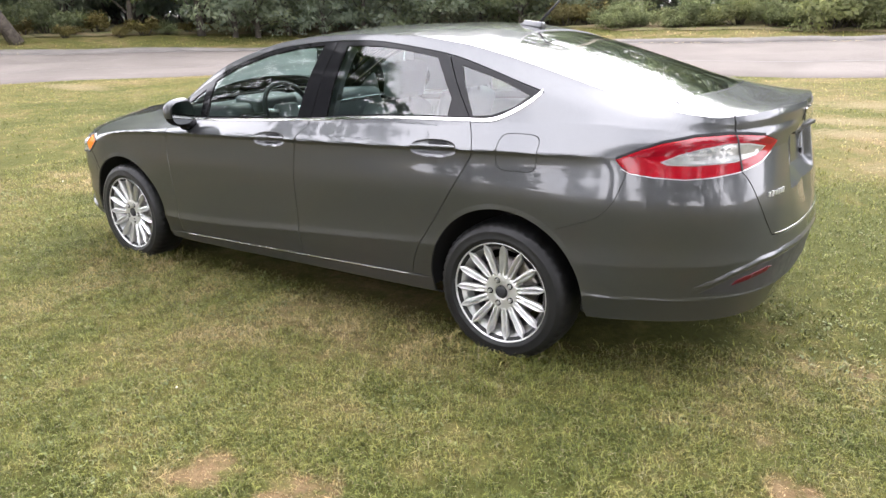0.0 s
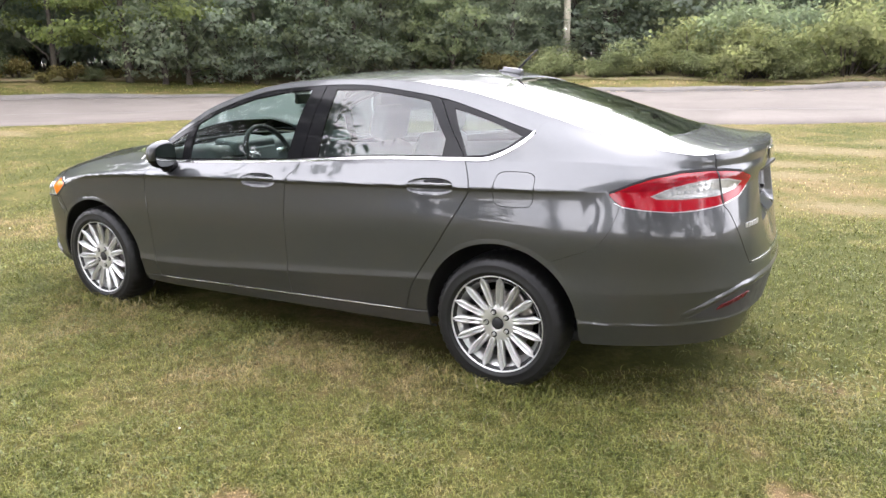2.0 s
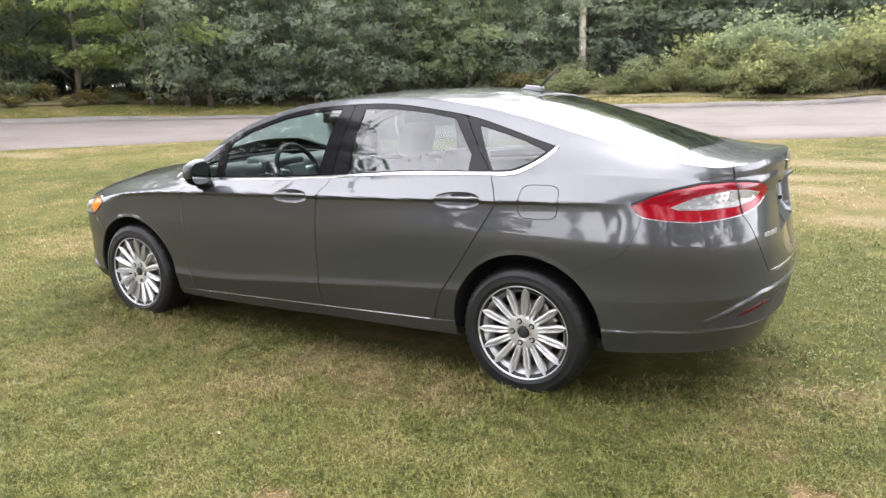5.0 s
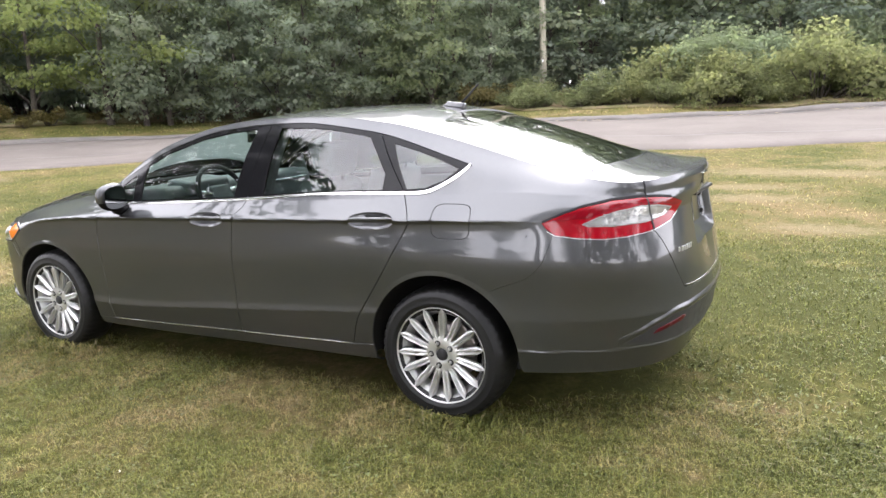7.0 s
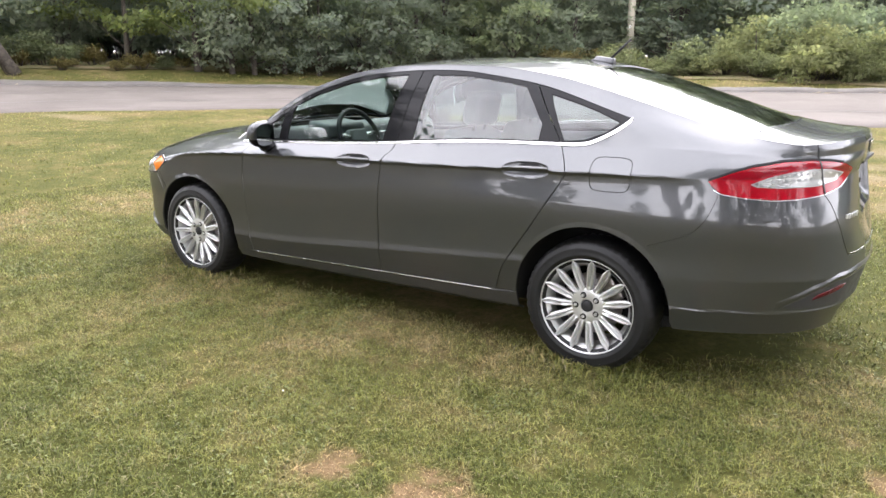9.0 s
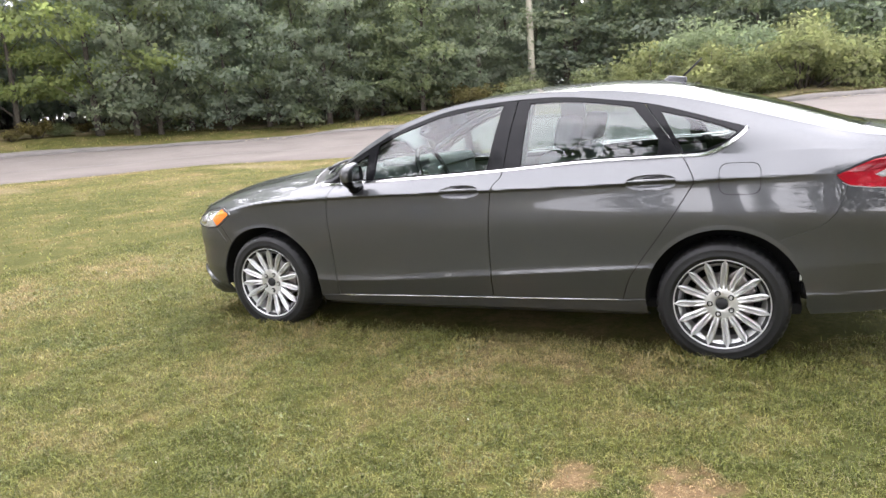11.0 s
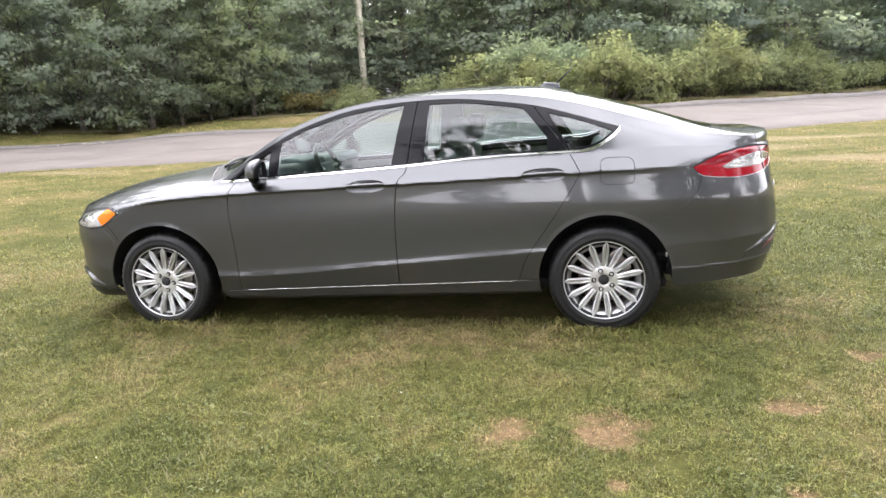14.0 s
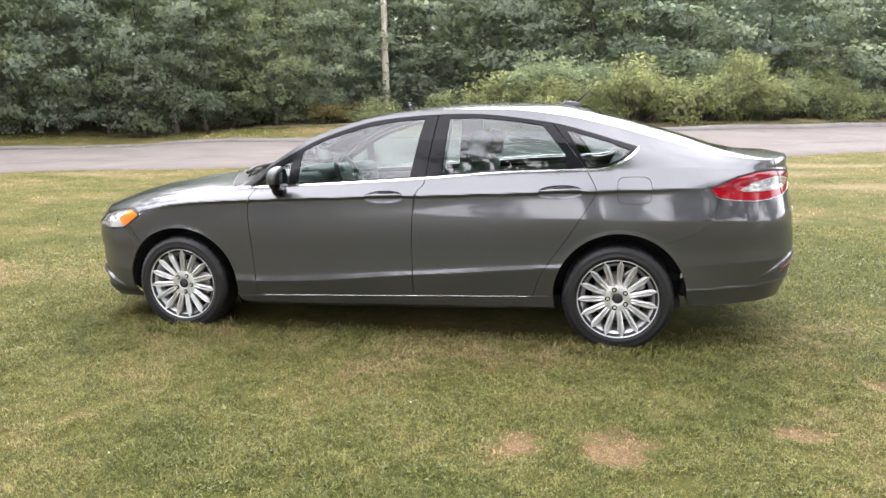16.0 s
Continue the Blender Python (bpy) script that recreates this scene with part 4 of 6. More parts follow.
def edge_gap(loop, x, y):
    """Distance of points from a loop."""
    best = np.full(len(x), 9.0)
    for (a, b), (c, d) in zip(loop, loop[1:] + loop[:1]):
        L = (c - a) ** 2 + (d - b) ** 2 + 1e-12
        t = np.clip(((x - a) * (c - a) + (y - b) * (d - b)) / L, 0, 1)
        best = np.minimum(best, np.hypot(x - a - t * (c - a), y - b - t * (d - b)))
    return best


def dense(loop, step):
    out = []
    for (a, b), (c, d) in zip(loop, loop[1:] + loop[:1]):
        n = max(1, int(math.hypot(c - a, d - b) / step))
        out += [(a + (c - a) * i / n, b + (d - b) * i / n) for i in range(n)]
    return out


def curve(points, n=8):
    """Points on a smooth open curve through the given points."""
    P = [np.array(p, float) for p in points]
    P = [2 * P[0] - P[1]] + P + [2 * P[-1] - P[-2]]
    out = []
    for i in range(1, len(P) - 2):
        for k in range(n):
            t = k / n
            a, b, c, d = P[i - 1:i + 3]
            out.append(tuple(0.5 * (2 * b + (c - a) * t + (2 * a - 5 * b + 4 * c - d) * t * t + (3 * b - a - 3 * c + d) * t ** 3)))
    return out + [tuple(points[-1])]


def oval(cx, cy, a, b, p=2.0, n=40, tilt=0.0):
    out = []
    for i in range(n):
        t = 2 * math.pi * i / n
        x, y = math.copysign(abs(math.cos(t)) ** (2 / p), math.cos(t)) * a, math.copysign(abs(math.sin(t)) ** (2 / p), math.sin(t)) * b
        out.append((cx + x * math.cos(tilt) - y * math.sin(tilt), cy + x * math.sin(tilt) + y * math.cos(tilt)))
    return out


def flank_map(a, b, out=0.0):
    return flank(a, b, out)


def top_map(a, b, out=0.0):
    a, b = np.asarray(a, float), np.asarray(b, float)
    return np.stack([a, b, top_z(a, b) + out], -1)


def patch(loop, fn, du, dv, holes=(), out=0.0, side=1, lip=0.012, dish=None, step=0.014):
    """A trimmed piece of a surface: points, normals and faces, with its edge turned inwards by lip."""
    from mathutils.geometry import delaunay_2d_cdt
    loops = [dense(list(loop), step)] + [dense(list(h), step) for h in holes]
    pts, edges = [], []
    for lp in loops:
        o = len(pts)
        pts += lp
        edges += [(o + i, o + (i + 1) % len(lp)) for i in range(len(lp))]
    xs, ys = [p[0] for p in loops[0]], [p[1] for p in loops[0]]
    A, B = np.meshgrid(np.arange(min(xs) + du * 0.5, max(xs), du), np.arange(min(ys) + dv * 0.5, max(ys), dv), indexing="ij")
    A, B = A.ravel(), B.ravel()
    ok = inside(loops[0], A, B)
    for lp in loops[1:]:
        ok &= ~inside(lp, A, B)
    A, B = A[ok], B[ok]
    for lp in loops:
        keep = edge_gap(lp, A, B) > 0.3 * min(du, dv)
        A, B = A[keep], B[keep]
    co = [Vector(p) for p in pts] + [Vector((float(a), float(b))) for a, b in zip(A, B)]
    v2, _, f2, _, _, _ = delaunay_2d_cdt(co, edges, [], 0, 1e-6)
    a, b = np.array([v[0] for v in v2]), np.array([v[1] for v in v2])
    tri = np.array([tuple(f) for f in f2])
    cx, cy = a[tri].mean(1), b[tri].mean(1)
    ok = inside(loops[0], cx, cy)
    for lp in loops[1:]:
        ok &= ~inside(lp, cx, cy)
    tri = tri[ok]

    def where(p, q):
        o = out if dish is None else out + dish(p, q)
        return fn(p, q, o)
    e = 0.0025
    P = where(a, b)
    N = np.cross(where(a + e, b) - where(a - e, b), where(a, b + e) - where(a, b - e))
    N /= np.linalg.norm(N, axis=1)[:, None] + 1e-12
    if fn is flank_map:
        _, _, nx, ny_ = q_of(a)
        if np.mean(N[:, 0] * nx + N[:, 1] * ny_) < 0:
            N = -N
    elif np.mean(N[:, 2]) < 0:
        N = -N
    # winding that agrees with the normals
    fnorm = np.cross(P[tri[:, 1]] - P[tri[:, 0]], P[tri[:, 2]] - P[tri[:, 0]])
    flip = (fnorm * N[tri[:, 0]]).sum(1) < 0
    tri[flip] = tri[flip][:, ::-1]
    V, NN, F = [P], [N], [tri]
    if lip:
        seen = {}
        for t in tri:
            for i in range(3):
                p, q = int(t[i]), int(t[(i + 1) % 3])
                seen[(p, q)] = True
        rim = [(p, q) for (p, q) in seen if (q, p) not in seen]
        o = len(P)
        rv, rn, rf = [], [], []
        for p, q in rim:
            d = P[q] - P[p]
            w = np.cross(d, N[p])
            w /= np.linalg.norm(w) + 1e-12
            k = o + len(rv)
            rv += [P[p], P[q], P[q] - N[q] * lip, P[p] - N[p] * lip]
            s = (w + N[p]) / np.linalg.norm(w + N[p])
            rn += [s, s, w, w]
            rf += [(k + 1, k, k + 3), (k + 1, k + 3, k + 2)]
        V.append(np.array(rv)), NN.append(np.array(rn)), F.append(np.array(rf))
    V, NN, F = np.concatenate(V), np.concatenate(NN), np.concatenate(F)
    if side < 0:
        V, NN = V * np.array([1, -1, 1]), NN * np.array([1, -1, 1])
        F = F[:, ::-1]
    return V, NN, F


def panel(name, patches, mat, parent, label=""):
    V, N, F, o = [], [], [], 0
    for v, n, f in patches:
        V.append(v), N.append(n), F.append(f + o)
        o += len(v)
    return raw(name, np.concatenate(V), np.concatenate(F), mat, parent, label, True, np.concatenate(N))


def edge_u(u):
    """Plan point of the upper shell's edge at u."""
    _, ds = flank_lines(u)
    x, y, nx, ny_ = q_of(np.atleast_1d(u))
    return x - nx * ds[-1], y - ny_ * ds[-1]


car = tagged(new("sedan_car"), "grey metallic four-door sedan parked on the lawn", "car")
DRIVER, OTHER = -1, 1
BOTH = (DRIVER, OTHER)
GAP = 0.0028

# outlines on the flank, as (place along the car, height)
FRONT_ARCH = [(-1.433 + 0.407 * math.cos(t), 0.325 + 0.380 * math.sin(t)) for t in np.linspace(math.pi * 1.06, -0.14 * math.pi, 40)]
REAR_ARCH = [(1.432 + 0.389 * math.cos(t), 0.325 + 0.393 * math.sin(t)) for t in np.linspace(math.pi * 1.06, -0.06 * math.pi, 40)]
A_SEAM = curve([(-0.868, 0.975), (-0.90, 0.926), (-0.918, 0.803), (-0.905, 0.619), (-0.892, 0.40), (-0.886, 0.268)], 5)
B_SEAM = curve([(0.256, 1.03), (0.246, 0.99), (0.202, 0.925), (0.180, 0.69), (0.178, 0.44), (0.178, 0.298)], 6)
C_SEAM = curve([(1.226, 1.085), (1.255, 1.04), (1.288, 0.975), (1.282, 0.935), (1.14, 0.708), (0.98, 0.472), (0.925, 0.322)], 6)
DLO_TOP = curve([(-0.985, 0.975), (-0.842, 1.074), (-0.621, 1.196), (-0.459, 1.275), (-0.187, 1.361), (0.024, 1.394), (0.306, 1.413), (0.578, 1.411), (0.87, 1.376),
                 (1.062, 1.343), (1.263, 1.288), (1.455, 1.229), (1.535, 1.205)], 5)
BELT = curve([(-0.985, 0.970), (-0.661, 0.985), (-0.2, 1.007), (0.256, 1.034), (0.739, 1.069), (1.233, 1.084)], 8)
BELT_TAIL = curve([(1.233, 1.084), (1.31, 1.086), (1.374, 1.098), (1.444, 1.132), (1.50, 1.170), (1.535, 1.205)], 5)
TAIL_LAMP = [(1.932, 0.970), (2.03, 1.008), (2.109, 1.033), (2.25, 1.056), (2.39, 1.062), (2.50, 1.057), (2.603, 1.046), (2.70, 1.019), (2.64, 0.985), (2.57, 0.952),
             (2.44, 0.924), (2.30, 0.908), (2.20, 0.903), (2.08, 0.910), (1.99, 0.922), (1.955, 0.945)]
BUMP_SEAM = curve([(1.664, 0.652), (1.76, 0.690), (1.868, 0.735), (1.928, 0.796), (1.962, 0.87), (1.978, 0.922)], 5)
SHOULDER_END = 2.43
FUEL = oval(1.505, 0.966, 0.094, 0.074, 4.5, 44)
HANDLES = [(0.005, 0.921, 0.127, 0.038, 0.03), (1.082, 0.956, 0.130, 0.040, 0.035)]


def lower_edge(u0, u1, dz=0.0, n=30):
    return [(u, float(low(u)) + dz) for u in np.linspace(u0, u1, n)]


def upper_edge(u0, u1, n=60):
    return [(u, float(high(u))) for u in np.linspace(u0, u1, n)]


def shift(points, dx=0.0, dz=0.0):
    return [(x + dx, z + dz) for x, z in points]


FINE = dict(du=0.04, dv=0.008)
sill_top = lambda x: np.interp(x, [-1.05, -0.86, 0.9, 1.06], [0.252, 0.262, 0.318, 0.328])

fender = ([(-1.793, 0.525)] + [p for p in FRONT_ARCH if p[0] > -1.79 and p[1] > 0.3 or p[0] > -1.4] + [(-1.03, 0.256), (-0.893, 0.264)] + A_SEAM[::-1]
          + [(-0.985, 0.975)] + upper_edge(-0.985, u_of(-2.16))[0:] + [(u_of(-2.14), 0.775), (-1.97, 0.812), (-1.80, 0.830), (-1.722, 0.806), (-1.712, 0.785), (-1.80, 0.725), (-1.86, 0.690), (-1.775, 0.600)])
fender = [p for i, p in enumerate(fender) if i == 0 or math.hypot(p[0] - fender[i - 1][0], p[1] - fender[i - 1][1]) > 1e-4]
bumper_f = ([(u_of(-2.14), 0.772)] + upper_edge(u_of(-2.165), U_NOSE, 30) + lower_edge(U_NOSE, -1.81, 0, 40)
            + [p for p in FRONT_ARCH if p[0] < -1.79 and p[1] < 0.52] + [(-1.797, 0.525), (-1.780, 0.600), (-1.866, 0.692), (-2.0, 0.678), (u_of(-2.19), 0.69), (u_of(-2.16), 0.745)])
HEAD = [(u_of(-2.185), 0.695), (u_of(-2.155), 0.742), (u_of(-2.12), 0.772), (-1.97, 0.808), (-1.80, 0.826), (-1.728, 0.803), (-1.720, 0.787), (-1.80, 0.73), (-1.862, 0.696), (-2.0, 0.683)]
door_f = (shift(A_SEAM, GAP * 2) + [(-0.88, 0.268)] + [(x, float(sill_top(x)) + 0.006) for x in np.linspace(-0.87, 0.176, 20)] + shift(B_SEAM[::-1], -GAP)
          + [(x, z - 0.010) for x, z in BELT[::-1] if -0.86 < x < 0.25])
door_r = (shift(B_SEAM, GAP) + [(x, float(sill_top(x)) + 0.006) for x in np.linspace(0.182, 0.918, 16)] + shift(C_SEAM[::-1], -GAP)
          + [(x, z - 0.010) for x, z in BELT[::-1] if 0.262 < x < 1.22])
sill = ([(-1.026, 0.252)] + [(x, float(sill_top(x))) for x in np.linspace(-1.0, 1.045, 40)] + [(1.052, 0.27), (1.06, 0.24)] + lower_edge(1.06, -1.0, 0.001, 40))
quarter = ([(0.931, 0.326)] + shift(C_SEAM[::-1], GAP) + [(x, z - 0.012) for x, z in BELT_TAIL[1:]] + [(1.545, 1.203)]
           + shift(DLO_TOP[::-1], 0, 0.004) + [(-0.99, 0.985)] + upper_edge(-0.985, SHOULDER_END, 110)
           + [(2.43, 1.066), (2.39, 1.066), (2.25, 1.060), (2.109, 1.037), (2.03, 1.012), (1.928, 0.973), (1.951, 0.945), (1.974, 0.926)] + BUMP_SEAM[::-1]
           + [p for p in REAR_ARCH[::-1] if p[0] < 1.66 and p[1] > 0.332] + [(1.045, 0.332)])
quarter = [p for i, p in enumerate(quarter) if i == 0 or math.hypot(p[0] - quarter[i - 1][0], p[1] - quarter[i - 1][1]) > 1e-4]
TRUNK_SIDE = curve([(2.45, 0.925), (2.492, 0.88), (2.532, 0.811), (2.583, 0.725), (2.635, 0.652)], 5)
bumper_r = ([(1.670, 0.648)] + shift(BUMP_SEAM[1:], 0.0022, -0.0016) + [(1.996, 0.918), (2.08, 0.906), (2.20, 0.899), (2.30, 0.904), (2.44, 0.919)] + shift(TRUNK_SIDE[1:], -0.004)
            + [(2.65, 0.640), (2.75, 0.636), (U_TAIL, 0.632)] + lower_edge(U_TAIL, 1.836, 0, 40) + [p for p in REAR_ARCH[::-1] if p[0] > 1.672 and p[1] > 0.30])
trunk_face = (shift(TRUNK_SIDE, 0.002) + [(2.655, 0.648), (2.75, 0.643), (U_TAIL, 0.639)] + upper_edge(U_TAIL, SHOULDER_END + 0.01, 40)
              + [(2.44, 1.066), (2.50, 1.061), (2.605, 1.05), (2.707, 1.020), (2.644, 0.981), (2.574, 0.948)])

# panels of the flank
for s in BOTH:
    panel("fender", [patch(fender, flank_map, side=s, **FINE)], M_PAINT, car)
    panel("rocker_panel", [patch(sill, flank_map, side=s, **FINE)], M_PAINT, car)
    panel("body_side", [patch(quarter, flank_map, holes=[oval(1.505, 0.966, 0.097, 0.077, 4.5, 44)], side=s, **FINE)], M_PAINT, car)
panel("front_bumper", [patch(bumper_f, flank_map, side=s, **FINE) for s in BOTH], M_PAINT, car)
rear_bumper = panel("rear_bumper", [patch(bumper_r, flank_map, side=s, **FINE) for s in BOTH], M_PAINT, car)
panel("fuel_door", [patch(FUEL, flank_map, side=DRIVER, **FINE)], M_PAINT, car)


def hollow(c):
    """Depth of the finger recess behind a door handle."""
    cx, cz, a, b, tilt = c

    def d(p, q):
        x, z = p - cx, q - cz
        u, v = x * math.cos(tilt) + z * math.sin(tilt), -x * math.sin(tilt) + z * math.cos(tilt)
        return -0.024 * np.clip(1 - (u / a) ** 2 - (v / b) ** 2, 0, 1) ** 0.5
    return d


def grip(c, s):
    """The pull handle, bridging its recess."""
    cx, cz, a, b, tilt = c
    V, F = [], []
    n, ring = 17, 10
    for i in range(n):
        t = -1 + 2 * i / (n - 1)
        x = cx + t * a * 0.93
        z = cz + 0.010 + t * a * math.sin(tilt) + 0.003 * (1 - t * t)
        p = flank(np.array([x]), np.array([z]), -0.006 + 0.024 * (1 - abs(t) ** 3.2))[0]
        hz = 0.0095 * (1 - 0.45 * abs(t) ** 4)
        for k in range(ring):
            w = 2 * math.pi * k / ring
            V.append((p[0], s * (p[1] + 0.009 * math.cos(w)), p[2] + hz * math.sin(w)))
    for i in range(n - 1):
        for k in range(ring):
            q = (k + 1) % ring
            F.append((i * ring + k, i * ring + q, (i + 1) * ring + q, (i + 1) * ring + k))
    return V, F


GLASS_TRI = [(-0.875, 0.992), (-0.76, 1.083), (-0.645, 1.150), (-0.652, 1.001)]
GLASS_F = [(-0.592, 1.002), (-0.2, 1.020), (0.156, 1.040), (0.219, 1.393), (0.024, 1.377), (-0.187, 1.342), (-0.43, 1.269), (-0.578, 1.197)]
GLASS_R = [(0.358, 1.054), (0.739, 1.082), (1.104, 1.093), (1.106, 1.168), (1.030, 1.262), (0.958, 1.343), (0.87, 1.358), (0.72, 1.379), (0.578, 1.391), (0.379, 1.393)]
GLASS_Q = [(1.236, 1.098), (1.334, 1.106), (1.425, 1.140), (1.490, 1.190), (1.365, 1.239), (1.26, 1.271), (1.108, 1.309)]
frame_f = ([(x, z + 0.009) for x, z in BELT if x < 0.252] + [(0.2545, 1.043), (0.302, 1.411)] + [p for p in DLO_TOP[::-1] if p[0] < 0.30])
frame_r = ([(0.2595, 1.044)] + [(x, z + 0.009) for x, z in BELT if 0.262 < x < 1.216] + [(1.219, 1.096), (1.020, 1.348)]
           + [p for p in DLO_TOP[::-1] if 0.31 < p[0] < 1.016] + [(0.308, 1.411)])
frame_q = ([(1.227, 1.093)] + [(x, z + 0.012) for x, z in BELT_TAIL[1:-1]] + [p for p in DLO_TOP[::-1] if p[0] > 1.03] + [(1.027, 1.348)])


def chrome_strip(lower, h0, h1, side):
    n = len(lower)
    loop = [(x, z - (h0 + (h1 - h0) * i / (n - 1))) for i, (x, z) in enumerate(lower)] + [(x, z + (h0 + (h1 - h0) * i / (n - 1))) for i, (x, z) in reversed(list(enumerate(lower)))]
    return patch(loop, flank_map, 0.03, 0.006, out=0.004, side=side, lip=0.010)


for s in BOTH:
    d1 = panel("front_door", [patch(door_f, flank_map, holes=[oval(*HANDLES[0][:4], 2.6, 40, 0.03)], side=s, **FINE)], M_PAINT, car)
    d2 = panel("rear_door", [patch(door_r, flank_map, holes=[oval(*HANDLES[1][:4], 2.6, 40, 0.035)], side=s, **FINE)], M_PAINT, car)
    for d, c, fr, gl, st in ((d1, HANDLES[0], frame_f, (GLASS_TRI, GLASS_F), [p for p in BELT if p[0] < 0.22] + [(0.254, 1.0338)]), (d2, HANDLES[1], frame_r, (GLASS_R,), [(0.2585, 1.0342)] + [p for p in BELT if p[0] > 0.29])):
        panel("handle_recess", [patch(oval(*c[:4], 2.6, 40, c[4]), flank_map, 0.012, 0.006, side=s, lip=0, dish=hollow(c))], M_PAINT, d)
        # dark strip stands in for the shade in the finger gap
        slot = oval(c[0] + 0.012, c[1] + 0.0245, 0.055, 0.0055, 2.4, 24, c[4])
        panel("handle_shade", [patch(slot, flank_map, 0.012, 0.004, out=-0.012, side=s, lip=0.002)], M_DARK, d, "dark strip for the shade behind the handle")
        V, F = grip(c, s)
        raw("handle", V, F if s < 0 else [f[::-1] for f in F], M_PAINT, d)
        panel("window_frame", [patch(fr, flank_map, 0.04, 0.012, holes=gl, side=s, lip=0.014)], M_BLACK, d, "gloss black window frame")
        for g in gl:
            panel("window_glass", [patch(g, flank_map, 0.04, 0.02, out=-0.005, side=s, lip=0.004)], M_GLASS if d is d1 else M_GLASS_REAR, d, "green-tinted side glass").visible_shadow = False
        panel("belt_trim", [chrome_strip(st, 0.0058, 0.0058, s)], M_CHROME, d, "bright chrome belt strip")
    panel("quarter_frame", [patch(frame_q, flank_map, 0.04, 0.012, holes=[GLASS_Q], side=s, lip=0.014)], M_BLACK, car)
    panel("quarter_glass", [patch(GLASS_Q, flank_map, 0.04, 0.02, out=-0.005, side=s, lip=0.004)], M_GLASS_REAR, car).visible_shadow = False
    panel("quarter_trim", [chrome_strip(BELT_TAIL, 0.0058, 0.0105, s)], M_CHROME, car, "bright chrome trim round the quarter glass")
    # lamps
    lamp = panel("tail_lamp", [patch(TAIL_LAMP, flank_map, 0.03, 0.01, out=0.004, side=s, lip=0.02)], M_RED, car, "red and clear wraparound tail lamp")
    clear = [(2.118, 0.968), (2.19, 0.994), (2.28, 1.013), (2.39, 1.026), (2.49, 1.022), (2.585, 1.006), (2.53, 0.981), (2.41, 0.963), (2.25, 0.956), (2.145, 0.958)]
    panel("lens_bezel", [patch([(2.36 + (u - 2.36) * 1.06, 0.989 + (z - 0.989) * 1.14) for u, z in clear], flank_map, 0.03, 0.01, out=0.0055, side=s, lip=0.003)], M_RIM_IN, lamp, "dark bezel round the clear lens")
    panel("clear_lens", [patch(clear, flank_map, 0.03, 0.01, out=0.0065, side=s, lip=0.004)], M_CLEARLENS, lamp, "clear reversing lens")
    upper = [(1.975, 0.981), (2.03, 1.004), (2.109, 1.029), (2.25, 1.052), (2.39, 1.058), (2.50, 1.053), (2.60, 1.042), (2.685, 1.019), (2.63, 1.010), (2.50, 1.036), (2.39, 1.041), (2.27, 1.028), (2.13, 0.99), (2.06, 0.985)]
    panel("upper_lens", [patch(upper, flank_map, 0.03, 0.01, out=0.006, side=s, lip=0.003)], M_RED_DEEP, lamp, "deep red upper band")
    for row in range(2):
        for i in range(7):
            u = 2.19 + i * 0.030 + row * 0.008
            z = 0.973 + row * 0.022 + i * 0.0022
            panel("lamp_facet", [patch([(u, z), (u + 0.014, z - 0.002), (u + 0.018, z + 0.009), (u + 0.005, z + 0.010)], flank_map, 0.03, 0.01, out=0.0085, side=s, lip=0.002)], M_RIM_IN if (i + row) % 2 else M_DASH, lamp)
    under = [(1.955, 0.938)] + [(x, z - 0.001) for x, z in TAIL_LAMP[::-1][1:8]]
    under = under + [(x, z - 0.003) for x, z in under[::-1]]
    panel("lamp_trim", [patch(under, flank_map, 0.03, 0.01, out=0.005, side=s, lip=0.004)], M_RIM, lamp, "thin bright line under the lamp")
    # dark strip stands for shade where the body curls under above the lamp
    gap = [(x, z + 0.002) for x, z in TAIL_LAMP[:7]]
    panel("lamp_shade_strip", [patch(gap + [(x, z + 0.009) for x, z in gap[::-1]], flank_map, 0.03, 0.01, out=0.003, side=s, lip=0.003)], M_DARK, lamp, "dark strip for the shaded fold above the lamp")
    panel("lamp_joint", [patch([(2.425, 1.063), (2.433, 1.063), (2.455, 0.926), (2.447, 0.924)], flank_map, 0.03, 0.01, out=0.0075, side=s, lip=0.003)], M_SATIN, lamp)
    head = panel("headlamp", [patch(HEAD, flank_map, 0.03, 0.01, out=0.002, side=s, lip=0.02)], M_CLEARLENS, car, "clear headlamp with amber side marker")
    hx, hz = sum(p[0] for p in HEAD) / len(HEAD), sum(p[1] for p in HEAD) / len(HEAD)
    panel("headlamp_rim", [patch(HEAD, flank_map, 0.03, 0.01, holes=[[(hx + (x - hx) * 0.93, hz + (z - hz) * 0.88) for x, z in HEAD]], out=0.0055, side=s, lip=0.003)], M_SATIN, head, "dark edge of the headlamp")
    for cu, cz, a in ((-2.035, 0.742, 0.030), (-1.955, 0.760, 0.026)):
        bowl = panel("headlamp_bowl", [patch(oval(cu, cz, a * 1.25, a * 1.05, 2, 24), flank_map, 0.02, 0.01, out=0.004, side=s, lip=0.003)], M_CHROME, head, "bright reflector bowl")
        panel("projector", [patch(oval(cu + 0.004, cz, a * 0.72, a * 0.60, 2, 20), flank_map, 0.02, 0.01, out=0.006, side=s, lip=0.003)], M_RIM_IN, bowl, "dark projector lens")
    seam = [(-1.822, 0.706), (-1.790, 0.675), (-1.755, 0.634), (-1.728, 0.592)]
    panel("bumper_seam", [patch(seam + [(u + 0.0045, z + 0.0015) for u, z in seam[::-1]], flank_map, 0.03, 0.01, out=0.0012, side=s, lip=0.002)], M_DARK, car, "dark joint between bumper and wing")
